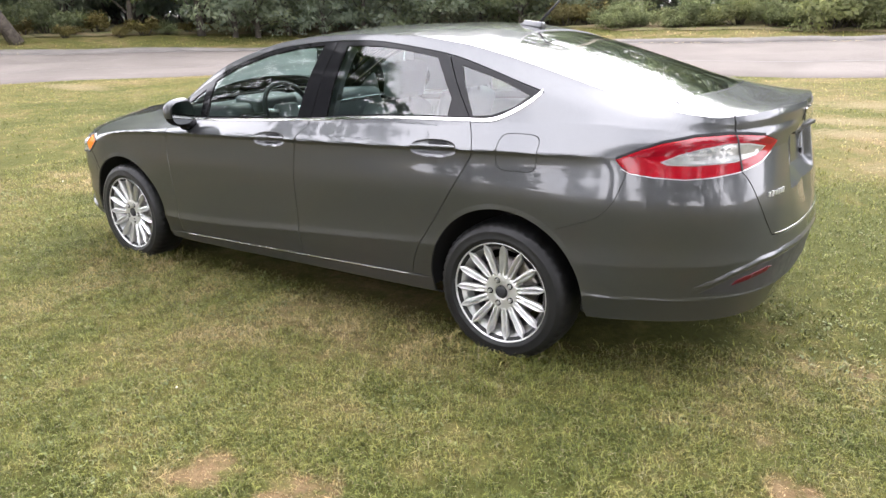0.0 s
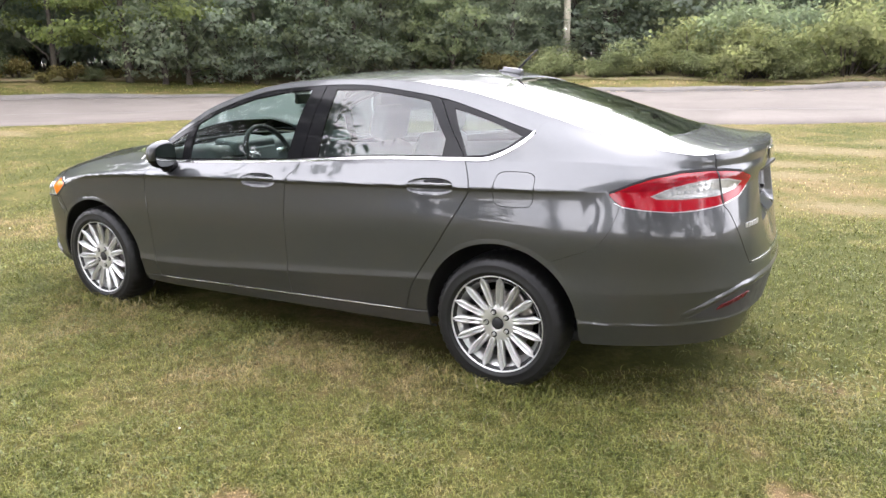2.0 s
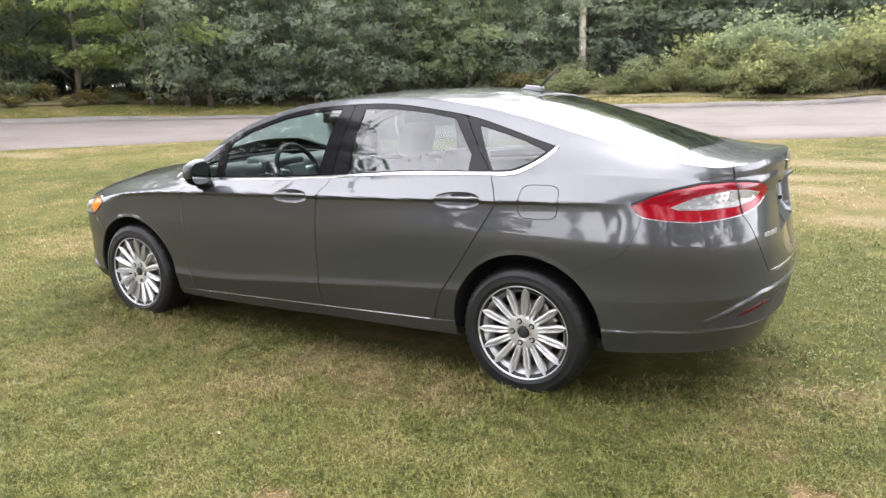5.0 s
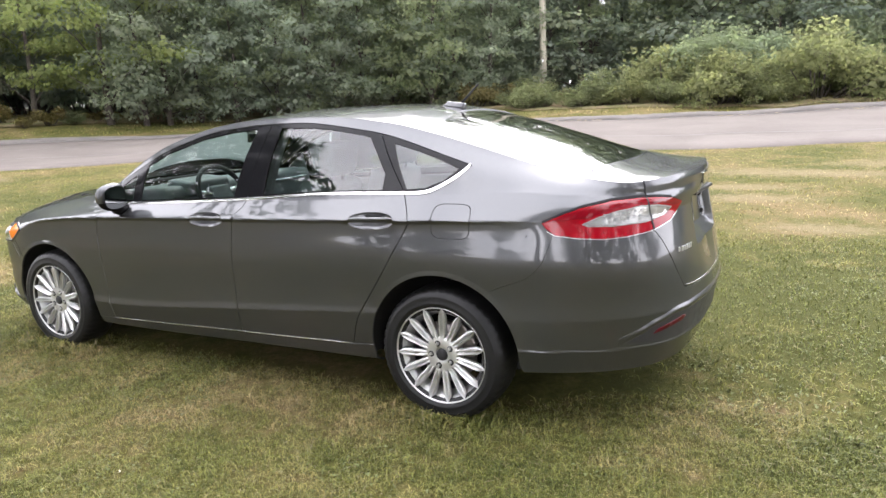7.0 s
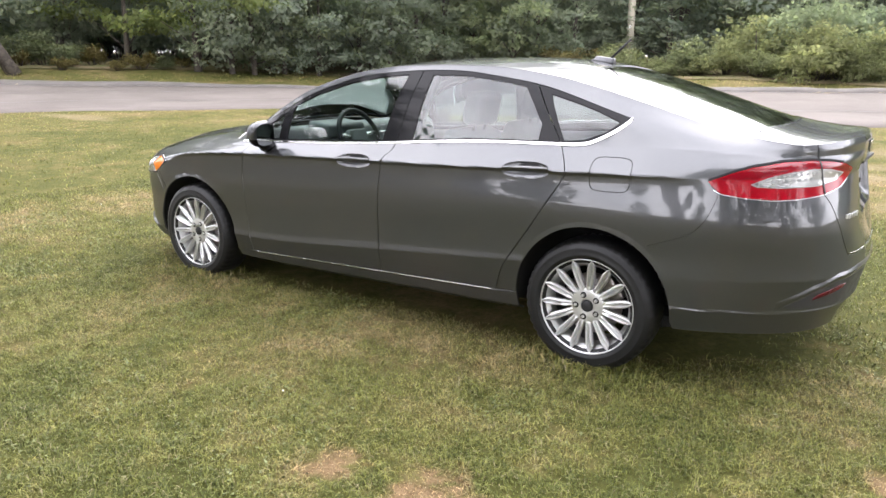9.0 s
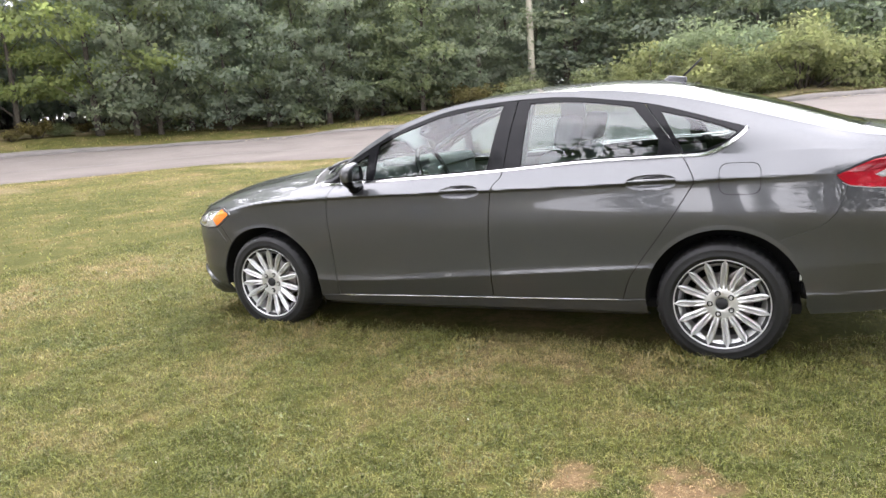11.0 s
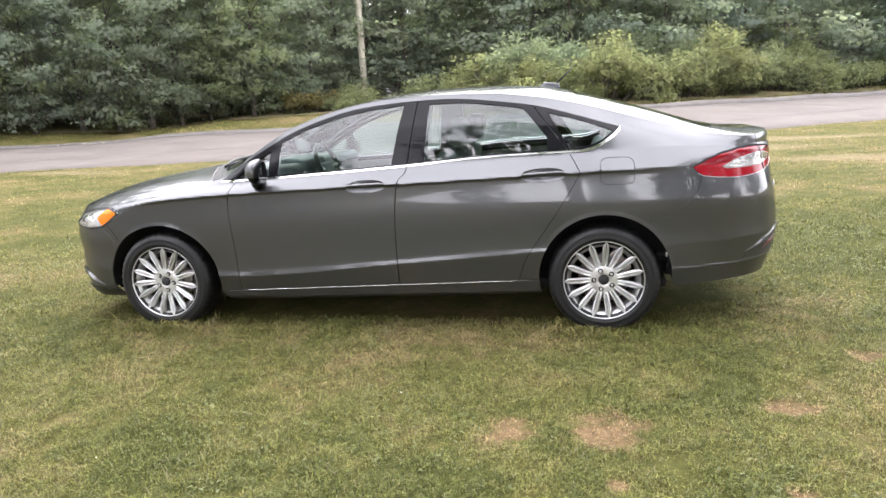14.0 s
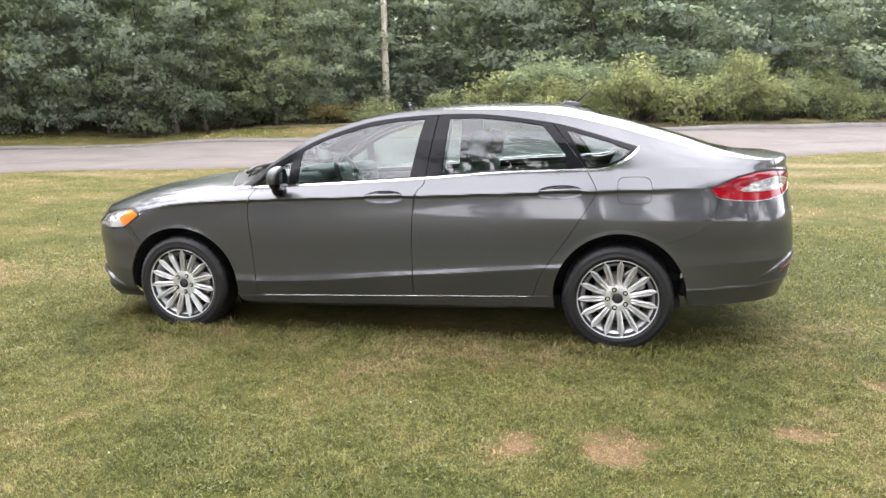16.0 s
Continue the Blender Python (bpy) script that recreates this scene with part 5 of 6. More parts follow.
    amber = [(-1.905, 0.755), (-1.83, 0.812), (-1.80, 0.820), (-1.734, 0.801), (-1.728, 0.788), (-1.80, 0.737), (-1.86, 0.705)]
    panel("amber_marker", [patch(amber, flank_map, 0.03, 0.01, out=0.005, side=s, lip=0.004)], M_AMBER, head, "amber side marker lens")
    # shade on the lower bumper is put into this darker grey piece
    panel("bumper_valance", [patch([(2.30, 0.432), (2.43, 0.492), (2.58, 0.535), (2.75, 0.545), (U_TAIL, 0.545), (U_TAIL, 0.40), (2.75, 0.412), (2.45, 0.423)], flank_map, 0.04, 0.012, out=0.002, side=s, lip=0.006)], M_VALANCE, rear_bumper, "lower valance in dark grey for shaded bumper paint")
    ridge = [(2.27, 0.418), (2.34, 0.450), (2.43, 0.492), (2.58, 0.535), (2.75, 0.545), (U_TAIL, 0.545)]
    swell = lambda u, z: 0.0065 * np.sin(np.pi * np.clip((z - np.interp(u, [q[0] for q in ridge], [q[1] for q in ridge])) / 0.036, 0, 1)) * np.clip((u - 2.27) / 0.12, 0, 1)
    panel("bumper_ridge", [patch(ridge + [(u, z + 0.036) for u, z in ridge[::-1]], flank_map, 0.012, 0.005, out=0.001, dish=swell, side=s, lip=0.004)], M_PAINT, rear_bumper, "raised edge above the valance")
    panel("reflector", [patch([(2.44, 0.462), (2.62, 0.494), (2.66, 0.512), (2.63, 0.515), (2.47, 0.484)], flank_map, 0.03, 0.01, out=0.006, side=s, lip=0.005)], M_REFLECTOR, rear_bumper, "dark red rear reflector")
    panel("sill_strip", [patch([(x, float(sill_top(x)) + 0.0005) for x in np.linspace(-0.84, 0.90, 30)] + [(x, float(sill_top(x)) + 0.0042) for x in np.linspace(0.90, -0.84, 30)], flank_map, 0.05, 0.01, out=0.007, side=s, lip=0.003)], M_CHROME, car, "thin bright edge along the sill")

    for cx0, ra, rb, arch in ((-1.433, 0.407, 0.380, FRONT_ARCH), (1.432, 0.389, 0.393, REAR_ARCH)):
        band = [p for p in arch if p[1] > 0.46]
        outer = [(cx0 + (x - cx0) * 1.10, 0.325 + (z - 0.325) * 1.10) for x, z in band]
        flare = lambda u, z: 0.0038 * np.clip((1.10 - np.hypot((u - cx0) / ra, (z - 0.325) / rb)) / 0.10, 0, 1) * np.clip((z - 0.48) / 0.12, 0, 1) - 0.0016
        panel("arch_lip", [patch(band + outer[::-1], flank_map, 0.012, 0.012, dish=flare, side=s, lip=0.010)], M_PAINT, car, "rolled lip of the wheel arch")
    lip = [(-2.30, 0.392), (-2.16, 0.372), (-2.03, 0.332), (-1.93, 0.292), (-1.87, 0.272)]
    bulge = lambda u, z: 0.013 * np.sin(np.pi * np.clip((z - np.interp(u, [q[0] for q in lip], [q[1] - 0.045 for q in lip])) / 0.05, 0, 1)) * np.clip((-1.86 - u) / 0.10, 0, 1)
    panel("bumper_lip", [patch([(u, z - 0.045) for u, z in lip] + [(u, z + 0.005) for u, z in lip[::-1]], flank_map, 0.012, 0.005, out=0.0005, dish=bulge, side=s, lip=0.004)], M_PAINT, car, "raised lower lip of the front bumper")
    panel("bumper_slit", [patch([(u, z + 0.007) for u, z in lip[:3]] + [(u, z + 0.015) for u, z in lip[1::-1]], flank_map, 0.03, 0.01, out=0.0015, side=s, lip=0.003)], M_DARK, car, "dark slit above the bumper's lip")
    part("liner_clip", box_bm((0.010, 0.012, 0.028), (1.787, s * 0.838, 0.463), 0.003), M_RIM, car, "small pale clip on the arch liner")
    panel("front_valance", [patch([(U_NOSE, 0.205), (-2.1, 0.207), (-1.83, 0.225), (-1.845, 0.268), (-2.1, 0.272), (U_NOSE, 0.275)], flank_map, 0.04, 0.012, out=0.004, side=s, lip=0.006)], M_SATIN, car, "satin black lower lip")

# upper shell: hood, screen, roof, rear window, trunk lid
us = np.linspace(-0.985, SHOULDER_END, 90)
ex, ey = edge_u(us)
roof_side = list(zip(ex, ey + 0.004))
WS_BASE = lambda y: -1.155 + 0.165 * (np.abs(y) / 0.79) ** 2.2
RW_BASE = lambda y: 2.125 - 0.075 * (np.abs(y) / 0.56) ** 2.2
ws = ([(float(WS_BASE(y)) + 0.02, y) for y in np.linspace(-0.70, 0.70, 24)]
      + [(-0.70, 0.665), (-0.50, 0.625), (-0.30, 0.592), (-0.10, 0.560)] + [(-0.17 + 0.10 * (y / 0.55) ** 2, y) for y in np.linspace(0.545, -0.545, 20)]
      + [(-0.10, -0.560), (-0.30, -0.592), (-0.50, -0.625), (-0.70, -0.665)])
rw = ([(1.20 + 0.09 * (y / 0.52) ** 2, y) for y in np.linspace(-0.505, 0.505, 20)] + [(1.45, 0.525), (1.75, 0.54), (1.98, 0.548)]
      + [(float(RW_BASE(y)) - 0.008, y) for y in np.linspace(0.545, -0.545, 20)] + [(1.98, -0.548), (1.75, -0.54), (1.45, -0.525)])
seam_t = [(2.292, 0.592), (2.20, 0.590), (2.07, 0.580)]
roof = (roof_side + seam_t + [(float(RW_BASE(y)), y) for y in np.linspace(0.56, -0.56, 20)] + [(x, -y) for x, y in seam_t[::-1]]
        + [(x, -y) for x, y in roof_side[::-1]] + [(float(WS_BASE(y)), y) for y in np.linspace(-0.785, 0.785, 24)])
panel("roof", [patch(roof, top_map, 0.03, 0.03, holes=[ws, rw], lip=0.006, step=0.02)], M_PAINT, car)
panel("windshield", [patch(ws, top_map, 0.04, 0.04, out=-0.004, lip=0.004)], M_GLASS, car, "green-tinted windshield").visible_shadow = False
panel("rear_window", [patch(rw, top_map, 0.04, 0.04, out=-0.004, lip=0.004)], M_GLASS_REAR, car, "dark tinted rear window").visible_shadow = False


def inset_loop(loop, d):
    """The loop drawn in by d, scaled about its middle."""
    cx, cy = sum(p[0] for p in loop) / len(loop), sum(p[1] for p in loop) / len(loop)
    wx, wy = max(abs(p[0] - cx) for p in loop), max(abs(p[1] - cy) for p in loop)
    return [(cx + (x - cx) * (1 - d / wx), cy + (y - cy) * (1 - d / wy)) for x, y in loop]


panel("windshield_border", [patch(ws, top_map, 0.05, 0.05, holes=[inset_loop(ws, 0.045)], out=-0.009, lip=0)], M_BLACK, car, "black ceramic border")
panel("rear_window_border", [patch(rw, top_map, 0.05, 0.05, holes=[inset_loop(rw, 0.035)], out=-0.009, lip=0)], M_BLACK, car, "black ceramic border")
us = np.linspace(U_NOSE, -1.06, 70)
ex, ey = edge_u(us)
hood_side = [(x, max(0.0, y)) for x, y in zip(ex, ey)]
hood_back = [(float(WS_BASE(y)) - 0.075, y) for y in np.linspace(0.775, -0.775, 24)]
panel("hood", [patch(hood_side + hood_back + [(x, -y) for x, y in hood_side[:0:-1]], top_map, 0.03, 0.02, lip=0.01,
                     dish=lambda x, y: 0.006 * np.exp(-((np.abs(y) - 0.46) / 0.035) ** 2) * np.clip((x + 2.2) / 0.5, 0, 1) - 0.003 * np.exp(-((np.abs(y) - 0.60) / 0.06) ** 2))], M_PAINT, car)
cowl = [(float(WS_BASE(y)) - 0.070, y) for y in np.linspace(-0.775, 0.775, 24)] + [(float(WS_BASE(y)) - 0.004, y) for y in np.linspace(0.775, -0.775, 24)]
panel("cowl", [patch(cowl, top_map, 0.03, 0.04, out=-0.006, lip=0.01)], M_SATIN, car, "black plastic cowl")
us = np.linspace(SHOULDER_END + 0.012, U_TAIL, 60)
ex, ey = edge_u(us)
deck_side = [(x, max(0.0, y)) for x, y in zip(ex, ey)]
deck = ([(float(RW_BASE(y)) + 0.006, y) for y in np.linspace(-0.555, 0.555, 20)] + [(2.076, 0.573), (2.20, 0.583), (2.295, 0.586)] + deck_side
        + [(x, -y) for x, y in deck_side[-2::-1]] + [(2.295, -0.586), (2.20, -0.583), (2.076, -0.573)])
def pocket(u, z):
    """Depth of the plate pocket in the trunk face, with a sloping ledge at its foot."""
    return -0.045 * np.clip((u - U_TAIL + 0.285) / 0.025, 0, 1) * np.clip((z - 0.795) / 0.06, 0, 1) * np.clip((1.022 - z) / 0.012, 0, 1)


trunk = panel("trunk_lid", [patch(deck, top_map, 0.02, 0.03, lip=0.008)] + [patch(trunk_face, flank_map, side=s, du=0.008, dv=0.006, dish=pocket) for s in BOTH], M_PAINT, car)


def rear_box(name, size, y, z, out, mat, parent, label="", tilt=0.0):
    """A small flat piece set on the trunk face at y and height z."""
    uu = np.linspace(2.2, U_TAIL, 400)
    p = flank(uu, np.full(400, z), out)
    i = int(np.argmin(np.abs(p[:, 1] - abs(y))))
    a, b = p[max(i - 2, 0)], p[min(i + 2, 399)]
    yaw = math.atan2(b[1] - a[1], b[0] - a[0])
    s = -1 if y < 0 else 1
    ob = part(name, box_bm(size, (0, 0, 0), min(size) * 0.3), mat, parent, label)
    rot = Matrix.Rotation(s * (yaw + math.pi / 2), 4, "Z") @ Matrix.Rotation(tilt, 4, "Y")
    ob.matrix_basis = Matrix.Translation((p[i][0], s * p[i][1], z)) @ rot
    return ob


for y, z in ((-0.19, 0.975), (-0.19, 0.885), (0.19, 0.975), (0.19, 0.885)):
    rear_box("plate_bolt", (0.014, 0.022, 0.022), y, z, -0.040, M_SATIN, trunk, "black empty plate bolt hole")
rear_box("plate_lip", (0.022, 0.40, 0.016), 0.0, 1.022, 0.002, M_SATIN, trunk, "black lip with plate lamps")
rear_box("emblem", (0.010, 0.135, 0.055), 0.0, 1.082, 0.004, M_CHROME, trunk, "oval chrome emblem")
for i in range(6):
    rear_box("badge_bar", (0.006, 0.014, 0.024 if i % 2 else 0.020), -0.515 + i * 0.024, 0.818, 0.003, M_RIM, trunk, "small chrome badge bar")
panel("lid_edge_trim", [patch([(2.66, 0.6485), (2.75, 0.6435), (U_TAIL, 0.6395), (U_TAIL, 0.6445), (2.75, 0.6485), (2.66, 0.6535)], flank_map, 0.03, 0.01, out=0.003, side=s, lip=0.004) for s in BOTH], M_CHROME, trunk, "thin bright lower edge")

# inner shell behind the gaps, wheel housings and floor
inner = ([(-2.05, 0.30)] + [(x, z) for x, z in [(-1.86, 0.30)] + [(-1.433 + 0.437 * math.cos(t), 0.325 + 0.412 * math.sin(t)) for t in np.linspace(math.pi, 0, 24)] + [(-0.99, 0.24), (1.0, 0.27)]]
         + [(1.432 + 0.420 * math.cos(t), 0.325 + 0.422 * math.sin(t)) for t in np.linspace(math.pi, 0, 24)] + [(1.87, 0.33), (2.3, 0.36), (2.5, 0.40), (2.5, 1.04), (2.2, 1.03), (1.9, 1.06), (1.6, 1.03), (1.2, 1.04), (0.3, 0.99), (-0.9, 0.93), (-1.4, 0.84), (-2.05, 0.68)])
panel("inner_shell", [patch(inner, flank_map, 0.08, 0.04, out=-0.022, side=s, lip=0) for s in BOTH], M_DARK, car, "black inner body shell")
for wx, ra, rb in ((-1.433, 0.411, 0.384), (1.432, 0.393, 0.397)):
    for s in BOTH:
        V, F = [], []
        for i in range(25):
            t = math.pi * (-0.015 + 1.05 * i / 24)
            px, pz = wx + ra * math.cos(t), 0.325 + rb * math.sin(t)
            for y in (float(flank(np.array([px]), np.array([max(pz, 0.24)]))[0][1]) - 0.010, 0.55):
                V.append((px, s * y, pz))
            V.append((wx, s * 0.55, 0.325))
        for i in range(24):
            F += [(3 * i, 3 * i + 3, 3 * i + 4, 3 * i + 1), (3 * i + 1, 3 * i + 4, 3 * i + 5, 3 * i + 2)]
        raw("wheel_housing", V, F, M_DARK, car, "black wheel-arch liner")
part("trunk_floor", box_bm((0.46, 1.20, 0.05), (1.97, 0, 0.40), 0.02), M_DARK, car, "black spare-wheel well")
part("rear_undertray", box_bm((0.50, 1.30, 0.07), (2.05, 0, 0.345), 0.02), M_DARK, car, "black rear undertray")
part("front_undertray", box_bm((0.34, 1.30, 0.08), (-1.98, 0, 0.27), 0.02), M_DARK, car, "black front undertray")
# unseen block, added so lit lawn doesn't show beneath the bumper
part("tail_block", box_bm((0.40, 1.00, 0.13), (1.98, 0, 0.315), 0.05, 3), M_DARK, car, "dark block added under the tail to hide lit lawn")
part("underbody", box_bm((3.7, 1.46, 0.06), (-0.05, 0, 0.265), 0.02), M_DARK, car, "black underbody")
for wx in (-1.425, 1.43):
    part("axle_beam", box_bm((0.62, 1.16, 0.22), (wx, 0, 0.27), 0.05), M_DARK, car, "black suspension beam")
part("cabin_floor", box_bm((1.85, 1.50, 0.04), (0.02, 0, 0.34), 0.01), M_INNER, car)

# mirrors
M_MIRROR = plain("mirror_silver", (0.22, 0.23, 0.23), 0.03, metal=1.0, vary=0.03)
for s in BOTH:
    bm = bmesh.new()
    bmesh.ops.create_uvsphere(bm, u_segments=28, v_segments=18, radius=1)
    for v in bm.verts:
        x, y, z = v.co
        x = x * (1.0 if x < 0 else 0.42)
        r = (abs(y) ** 2.6 + abs(z) ** 2.6) ** (1 / 2.6)
        k = math.hypot(y, z) / r if r > 1e-6 else 1
        v.co = (x * 0.066 * (1 + 0.25 * z), y * k * 0.092, z * k * 0.078 * (1 + 0.10 * y))
    bmesh.ops.translate(bm, vec=(-0.66, s * 0.970, 1.035), verts=bm.verts)
    cap = bm.copy()
    mirror = part("wing_mirror", bm, M_BLACK, car, "grey-capped black wing mirror", True)
    bmesh.ops.delete(cap, geom=[f for f in cap.faces if f.calc_center_median().x > -0.634 or f.calc_center_median().z < 1.005], context="FACES")
    bmesh.ops.scale(cap, vec=(1.03, 1.03, 1.03), space=Matrix.Translation((0.66, -s * 0.970, -1.035)), verts=cap.verts)
    part("mirror_cap", cap, M_PAINT, mirror, "painted grey upper cap", True)
    bm = bmesh.new()
    bmesh.ops.create_circle(bm, cap_ends=True, segments=32, radius=1)
    for v in bm.verts:
        x, y, _ = v.co
        r = (abs(x) ** 3 + abs(y) ** 3) ** (1 / 3)
        k = math.hypot(x, y) / r if r > 1e-6 else 1
        v.co = (0, x * k * 0.079, y * k * 0.064)
    bmesh.ops.rotate(bm, verts=bm.verts, cent=(0, 0, 0), matrix=Matrix.Rotation(s * -0.12, 3, "Z"))
    bmesh.ops.translate(bm, vec=(-0.624, s * 0.970, 1.035), verts=bm.verts)
    part("mirror_glass", bm, M_MIRROR, mirror, "mirror glass")
    V, F = tube([(-0.70, s * 0.87, 0.955), (-0.69, s * 0.92, 0.965), (-0.675, s * 0.955, 0.995)], [0.045, 0.040, 0.034], 12)
    raw("mirror_foot", V, F, M_BLACK, mirror)

# antenna
bm = box_bm((0.135, 0.056, 0.036), (0, 0, 0), 0.014, 3)
for v in bm.verts:  # rounded nose, narrowing upwards
    if v.co.z > 0:
        v.co.y *= 0.72
        v.co.x = v.co.x * 0.86 + 0.008
bmesh.ops.rotate(bm, verts=bm.verts, cent=(0, 0, 0), matrix=Matrix.Rotation(0.13, 3, "Y"))
bmesh.ops.translate(bm, vec=(1.10, 0.0, 1.474), verts=bm.verts)
fin = part("antenna", bm, M_PAINT, car, "grey roof antenna base with a black mast", True)
V, F = tube([(1.14, 0.0, 1.482), (1.25, 0.0, 1.585)], [0.0075, 0.005], 6)
raw("mast", V, F, M_SATIN, fin)
# wipers
for y0, y1 in ((-0.62, -0.02), (-0.05, 0.52)):
    pts = []
    for t in np.linspace(0, 1, 8):
        y = y0 + (y1 - y0) * t
        x = float(WS_BASE(y)) + 0.01 + 0.05 * t
        pts.append((x, y, float(top_z(np.array([x]), np.array([y]))[0]) + 0.012))
    V, F = tube(pts, [0.010] * 8, 6)
    raw("wiper", V, F, M_SATIN, car, "black wiper blade")

# ---------------------------------------------------------------- wheels (axle along y, outer face towards -y)


def make_wheel(parent):
    w = new("wheel")
    w.parent = parent
    seg = 144
    prof = [(0.215, -0.088), (0.236, -0.104), (0.252, -0.112), (0.258, -0.1145), (0.262, -0.1125), (0.285, -0.113), (0.291, -0.1135), (0.293, -0.1115), (0.305, -0.107), (0.318, -0.094), (0.3255, -0.078), (0.328, -0.04), (0.3285, 0.0), (0.328, 0.04), (0.3255, 0.078), (0.318, 0.094), (0.285, 0.112), (0.236, 0.104), (0.215, 0.088)]
    V, F = lathe(prof, seg)
    n = len(prof)
    V = [list(v) for v in V]
    for sg in range(seg):
        if sg % 3 == 2:
            for i in (9, 10, 14, 15):
                k = (prof[i][0] - 0.006) / prof[i][0]
                V[sg * n + i][0] *= k
                V[sg * n + i][2] *= k
    tyre = raw("tyre", V, F, M_RUBBER, w, "black tyre with tread blocks")
    tyre.data.polygons.foreach_set("use_smooth", [True] * len(tyre.data.polygons))
    V, F = join(lathe([(0.2370, -0.098), (0.2375, -0.105), (0.2350, -0.1065), (0.2320, -0.1030), (0.2265, -0.0900), (0.2170, -0.0800), (0.2050, -0.0690), (0.1960, -0.054), (0.190, -0.03)], 72),
                lathe([(0.2360, -0.098), (0.222, -0.085), (0.222, 0.085), (0.236, 0.098)], 72))
    raw("rim_barrel", V, F, M_RIM, w, "bright alloy rim")
    V, F = lathe([(0.188, -0.031), (0.19, 0.02), (0.19, 0.08)], 60)
    raw("rim_inner", V, F, M_RIM_IN, w)
    # one spoke: a ridged blade, widest two thirds out and pointed at the rim
    st = [(0.060, 0.0115, -0.0770), (0.082, 0.0150, -0.0835), (0.10, 0.0170, -0.0875), (0.135, 0.0180, -0.0915), (0.168, 0.0194, -0.0955), (0.192, 0.0196, -0.098), (0.213, 0.0138, -0.1005), (0.2335, 0.001, -0.1015)]
    V, F = [], []
    for r, hw, y in st:
        d = 0.0085 * min(1, max(0, (r - 0.080) / 0.03)) * min(1, (0.2335 - r) / 0.02)  # the groove between the two ridges runs out towards the hub
        V += [(r, y + 0.016, -hw), (r, y + 0.001, -hw * 0.90), (r, y - 0.0030, -hw * 0.55), (r, y - 0.003 + d * 1.7, 0), (r, y - 0.0030, hw * 0.55), (r, y + 0.001, hw * 0.90), (r, y + 0.016, hw), (r, y + 0.035, 0)]
    for i in range(len(st) - 1):
        for k in range(8):
            q = (k + 1) % 8
            F.append((i * 8 + k, (i + 1) * 8 + k, (i + 1) * 8 + q, i * 8 + q))
    spoke = raw("spoke", V, F, M_RIM, w, smooth=False)
    for i in range(1, 15):
        again(spoke, Matrix.Rotation(2 * math.pi * i / 15, 4, "Y"), w)
    V, F = lathe([(0.030, -0.072), (0.0315, -0.0840), (0.036, -0.0855), (0.050, -0.0860), (0.072, -0.0858), (0.082, -0.0840), (0.090, -0.0780), (0.091, -0.03)], 48)
    raw("hub", V, F, M_RIM, w)
    V, F = lathe([(0.0005, -0.0920), (0.020, -0.0915), (0.0270, -0.0890), (0.0295, -0.074)], 32)
    raw("centre_cap", V, F, M_SATIN, w, "dark oval-badged centre cap")
    bm = bmesh.new()
    bmesh.ops.create_cone(bm, cap_ends=True, segments=6, radius1=0.0095, radius2=0.0075, depth=0.018, matrix=Matrix.Translation((0.057, -0.089, 0)) @ Matrix.Rotation(math.pi / 2, 4, "X"))
    # flat dark disc stands in for shade in the nut's recess
    V, F = lathe([(0.0005, -0.0868), (0.0150, -0.0868), (0.0160, -0.080)], 20)
    V = [(x + 0.057, y, z) for x, y, z in V]
    pocket = raw("lug_shade_disc", V, F, M_SATIN, w)
    for i in range(1, 5):
        again(pocket, Matrix.Rotation(2 * math.pi * i / 5, 4, "Y"), w)
    nut = part("lug_nut", bm, M_RIM, w)
    for i in range(1, 5):
        again(nut, Matrix.Rotation(2 * math.pi * i / 5, 4, "Y"), w)
    V, F = lathe([(0.04, -0.028), (0.150, -0.028), (0.150, -0.004), (0.04, -0.004)], 48)
    raw("brake_disc", V, F, M_DISC, w, "dull steel brake disc")
    part("brake_caliper", box_bm((0.07, 0.07, 0.15), (0.135, -0.012, 0.02), 0.012), M_DISC, w)
    return w


wheel = make_wheel(car)
wheel.matrix_basis = Matrix.Translation((1.425, -0.80, 0.322)) @ Matrix.Rotation(-0.66, 4, "Y")
for x, y, turn, spin in ((-1.433, -0.80, 0, 0.15), (1.425, 0.80, math.pi, 0.1), (-1.425, 0.80, math.pi, 0.9)):
    o = copy_thing(wheel, Matrix.Identity(4))
    o.matrix_basis = Matrix.Translation((x, y, 0.322)) @ Matrix.Rotation(turn, 4, "Z") @ Matrix.Rotation(spin, 4, "Y")

# ---------------------------------------------------------------- cabin


def cushion(size, centre, rot=(0, 0, 0), bevel=0.05):
    bm = box_bm(size, (0, 0, 0), bevel, 4)
    bmesh.ops.rotate(bm, verts=bm.verts, cent=(0, 0, 0), matrix=Euler(rot).to_matrix())
    bmesh.ops.translate(bm, vec=centre, verts=bm.verts)
    return bm


for y in (-0.36, 0.36):
    seat = part("front_seat", cushion((0.50, 0.50, 0.16), (0.02, y, 0.50), (0, -0.12, 0), 0.06), M_SEAT, car, "light grey cloth front seat", True)
    part("seat_back", cushion((0.15, 0.48, 0.60), (0.38, y, 0.80), (0, 0.33, 0), 0.06), M_SEAT, seat, smooth=True)
    part("headrest", cushion((0.11, 0.27, 0.19), (0.52, y, 1.205), (0, 0.22, 0), 0.045), M_SEAT, seat, smooth=True)
    for dy in (-0.06, 0.06):
        V, F = tube([(0.49, y + dy, 1.05), (0.515, y + dy, 1.15)], [0.008, 0.008], 6)
        raw("headrest_post", V, F, M_CHROME, seat)
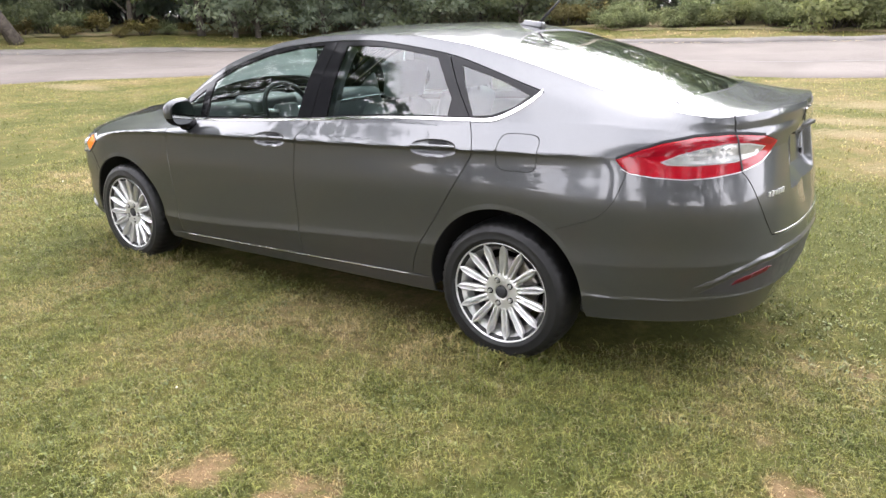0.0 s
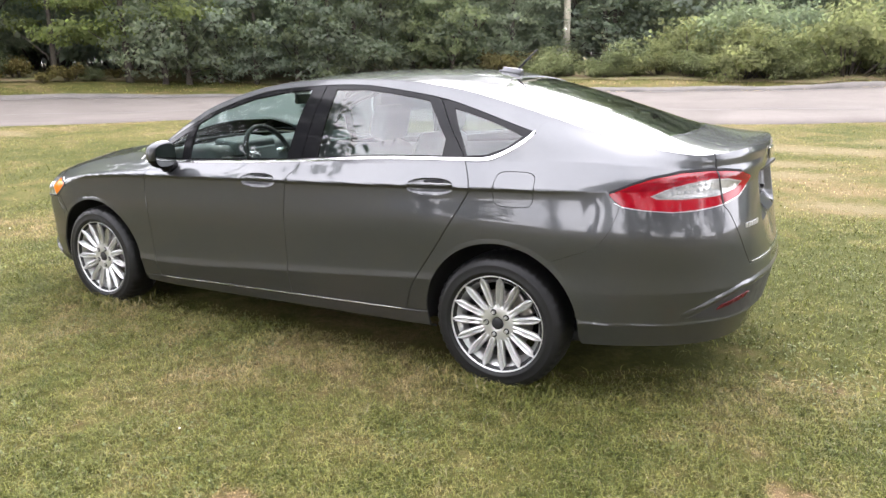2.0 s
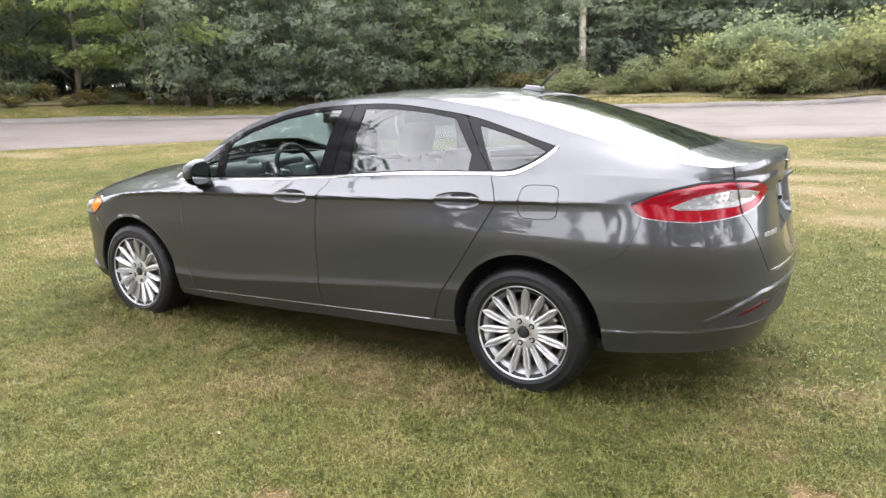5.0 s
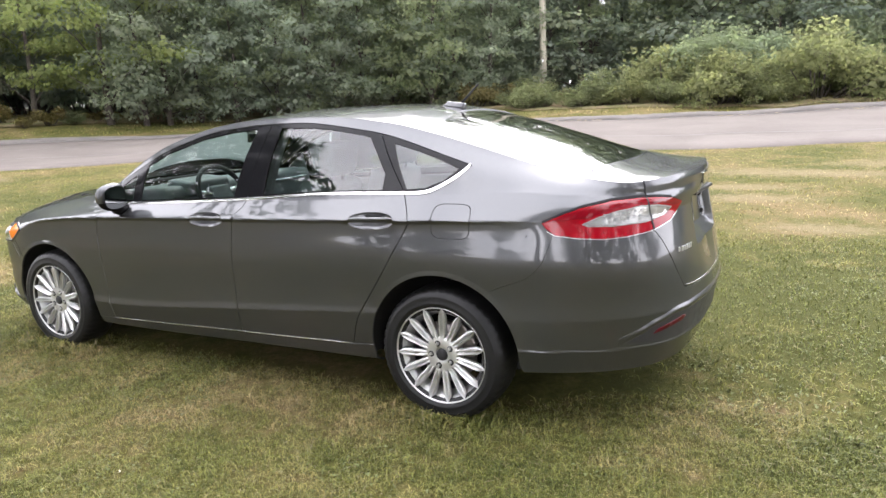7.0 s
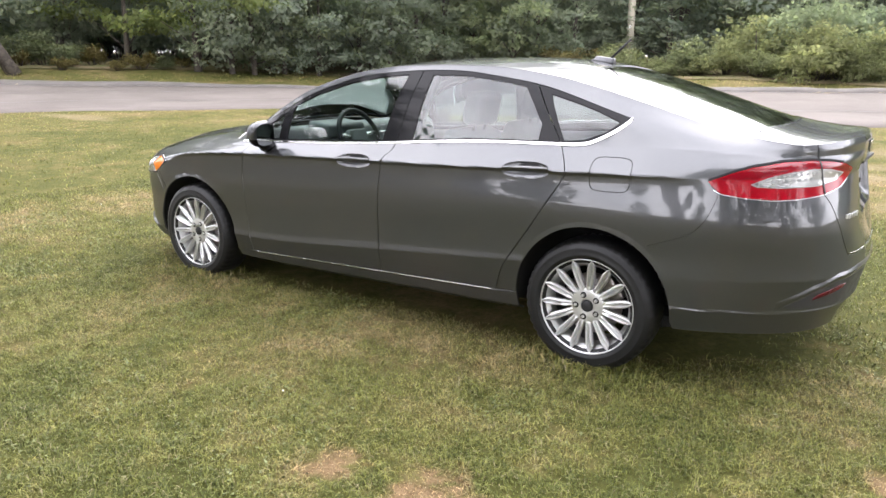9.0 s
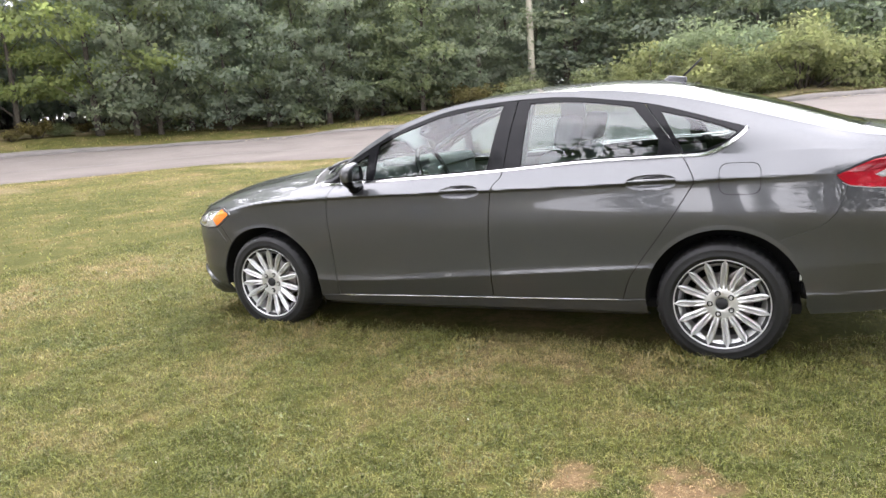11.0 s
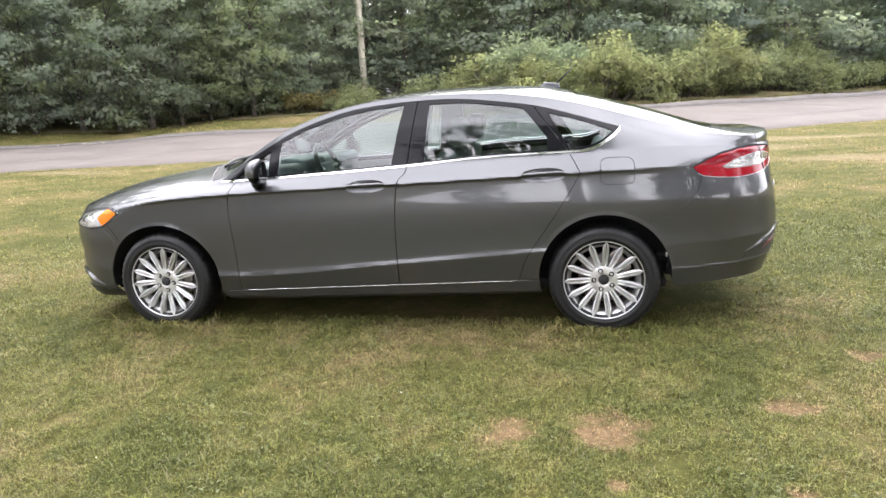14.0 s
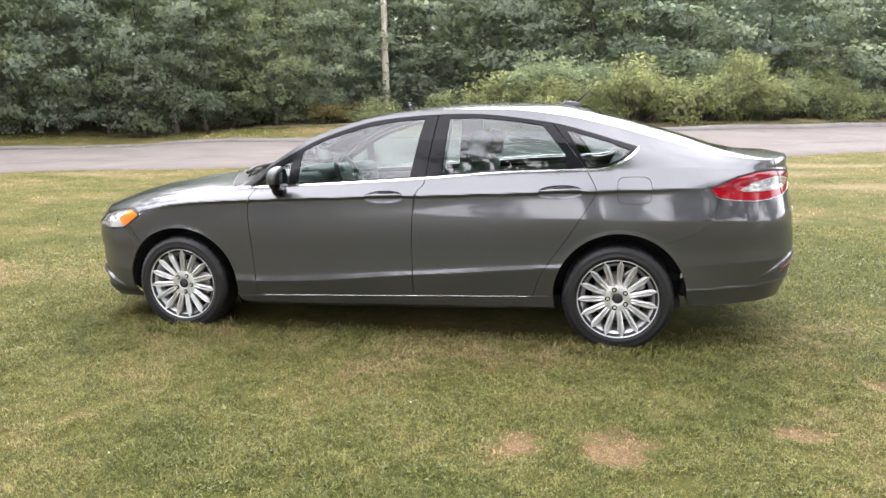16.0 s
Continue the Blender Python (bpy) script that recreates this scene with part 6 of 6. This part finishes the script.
bench = part("rear_seat", cushion((0.52, 1.04, 0.18), (0.98, 0, 0.52), (0, -0.10, 0), 0.06), M_SEAT, car, "light grey cloth rear bench", True)
part("seat_back", cushion((0.16, 1.04, 0.62), (1.36, 0, 0.80), (0, 0.42, 0), 0.06), M_SEAT, bench, smooth=True)
for y in (-0.38, 0.38):
    part("headrest", cushion((0.10, 0.26, 0.13), (1.50, y, 1.135), (0, 0.3, 0), 0.04), M_SEAT, bench, smooth=True)
part("parcel_shelf", box_bm((0.52, 1.15, 0.03), (1.76, 0, 1.075), 0.01), M_INNER, car)
dash = part("dashboard", cushion((0.52, 1.42, 0.22), (-0.78, 0, 0.93), (0, -0.06, 0), 0.07), M_DASH, car, "grey moulded dashboard", True)
part("instrument_hood", cushion((0.20, 0.36, 0.09), (-0.60, -0.36, 1.035), (0, 0.1, 0), 0.035), M_DASH, dash, smooth=True)
part("dash_trim", box_bm((0.012, 1.30, 0.018), (-0.524, 0, 0.985), 0.004), M_CHROME, dash, "bright dash strip")
part("centre_console", cushion((0.75, 0.24, 0.30), (-0.20, 0, 0.60), (0, 0.10, 0), 0.04), M_DASH, car, "", True)
# steering wheel
V, F = [], []
cen, tilt = Vector((-0.40, -0.36, 0.985)), Matrix.Rotation(-0.42, 3, "Y")
for i in range(40):
    t = 2 * math.pi * i / 40
    c = Vector((0, math.cos(t) * 0.185, math.sin(t) * 0.185))
    o = c.normalized()
    for k in range(8):
        w = 2 * math.pi * k / 8
        V.append(cen + tilt @ (c + o * 0.016 * math.cos(w) + Vector((0.016 * math.sin(w), 0, 0))))
for i in range(40):
    for k in range(8):
        q, j = (k + 1) % 8, (i + 1) % 40
        F.append((i * 8 + k, j * 8 + k, j * 8 + q, i * 8 + q))
steer = raw("steering_wheel", V, F, M_SATIN, car, "dark steering wheel with silver spokes")
part("airbag_pad", cushion((0.05, 0.17, 0.14), tuple(cen + tilt @ Vector((-0.02, 0, -0.01))), (0, -0.42, 0), 0.02), M_DASH, steer, smooth=True)
for a in (0.15, math.pi - 0.15, -math.pi / 2):
    V, F = tube([cen + tilt @ Vector((-0.015, math.cos(a) * 0.06, math.sin(a) * 0.06)), cen + tilt @ Vector((0, math.cos(a) * 0.175, math.sin(a) * 0.175))], [0.018, 0.012], 8)
    raw("wheel_spoke", V, F, M_SILVER, steer)
V, F = tube([cen + tilt @ Vector((-0.02, 0, 0)), (-0.62, -0.36, 0.92)], [0.03, 0.035], 8)
raw("steering_column", V, F, M_DASH, steer)
part("room_mirror", cushion((0.03, 0.24, 0.065), (-0.36, 0, 1.315), (0, 0.1, 0), 0.012), M_SATIN, car, "black room mirror", True)
# headliner and pillar trims
V, F = [], []
hx, hy = np.linspace(-0.05, 1.18, 16), np.linspace(-0.56, 0.56, 13)
for x in hx:
    for y in hy:
        V.append((x, y, float(top_z(np.array([x]), np.array([y]))[0]) - 0.035))
F = [(i * 13 + j, i * 13 + j + 1, (i + 1) * 13 + j + 1, (i + 1) * 13 + j) for i in range(15) for j in range(12)]
raw("headliner", V, F, M_INNER, car, "pale grey headliner")
for s in BOTH:
    door_in = ([(-0.85, 0.40)] + [(0.88, 0.40), (1.06, 0.72), (1.22, 0.95), (1.21, 1.02), (0.25, 0.975), (-0.82, 0.93)])
    panel("door_trim", [patch(door_in, flank_map, 0.1, 0.05, out=-0.075, side=s, lip=0)], M_INNER, car, "grey inner door trim")
    bp = [(0.155, 1.0), (0.362, 1.0), (0.385, 1.39), (0.215, 1.388)]
    panel("pillar_trim", [patch(bp, flank_map, 0.05, 0.05, out=-0.05, side=s, lip=0.03)], M_INNER, car)
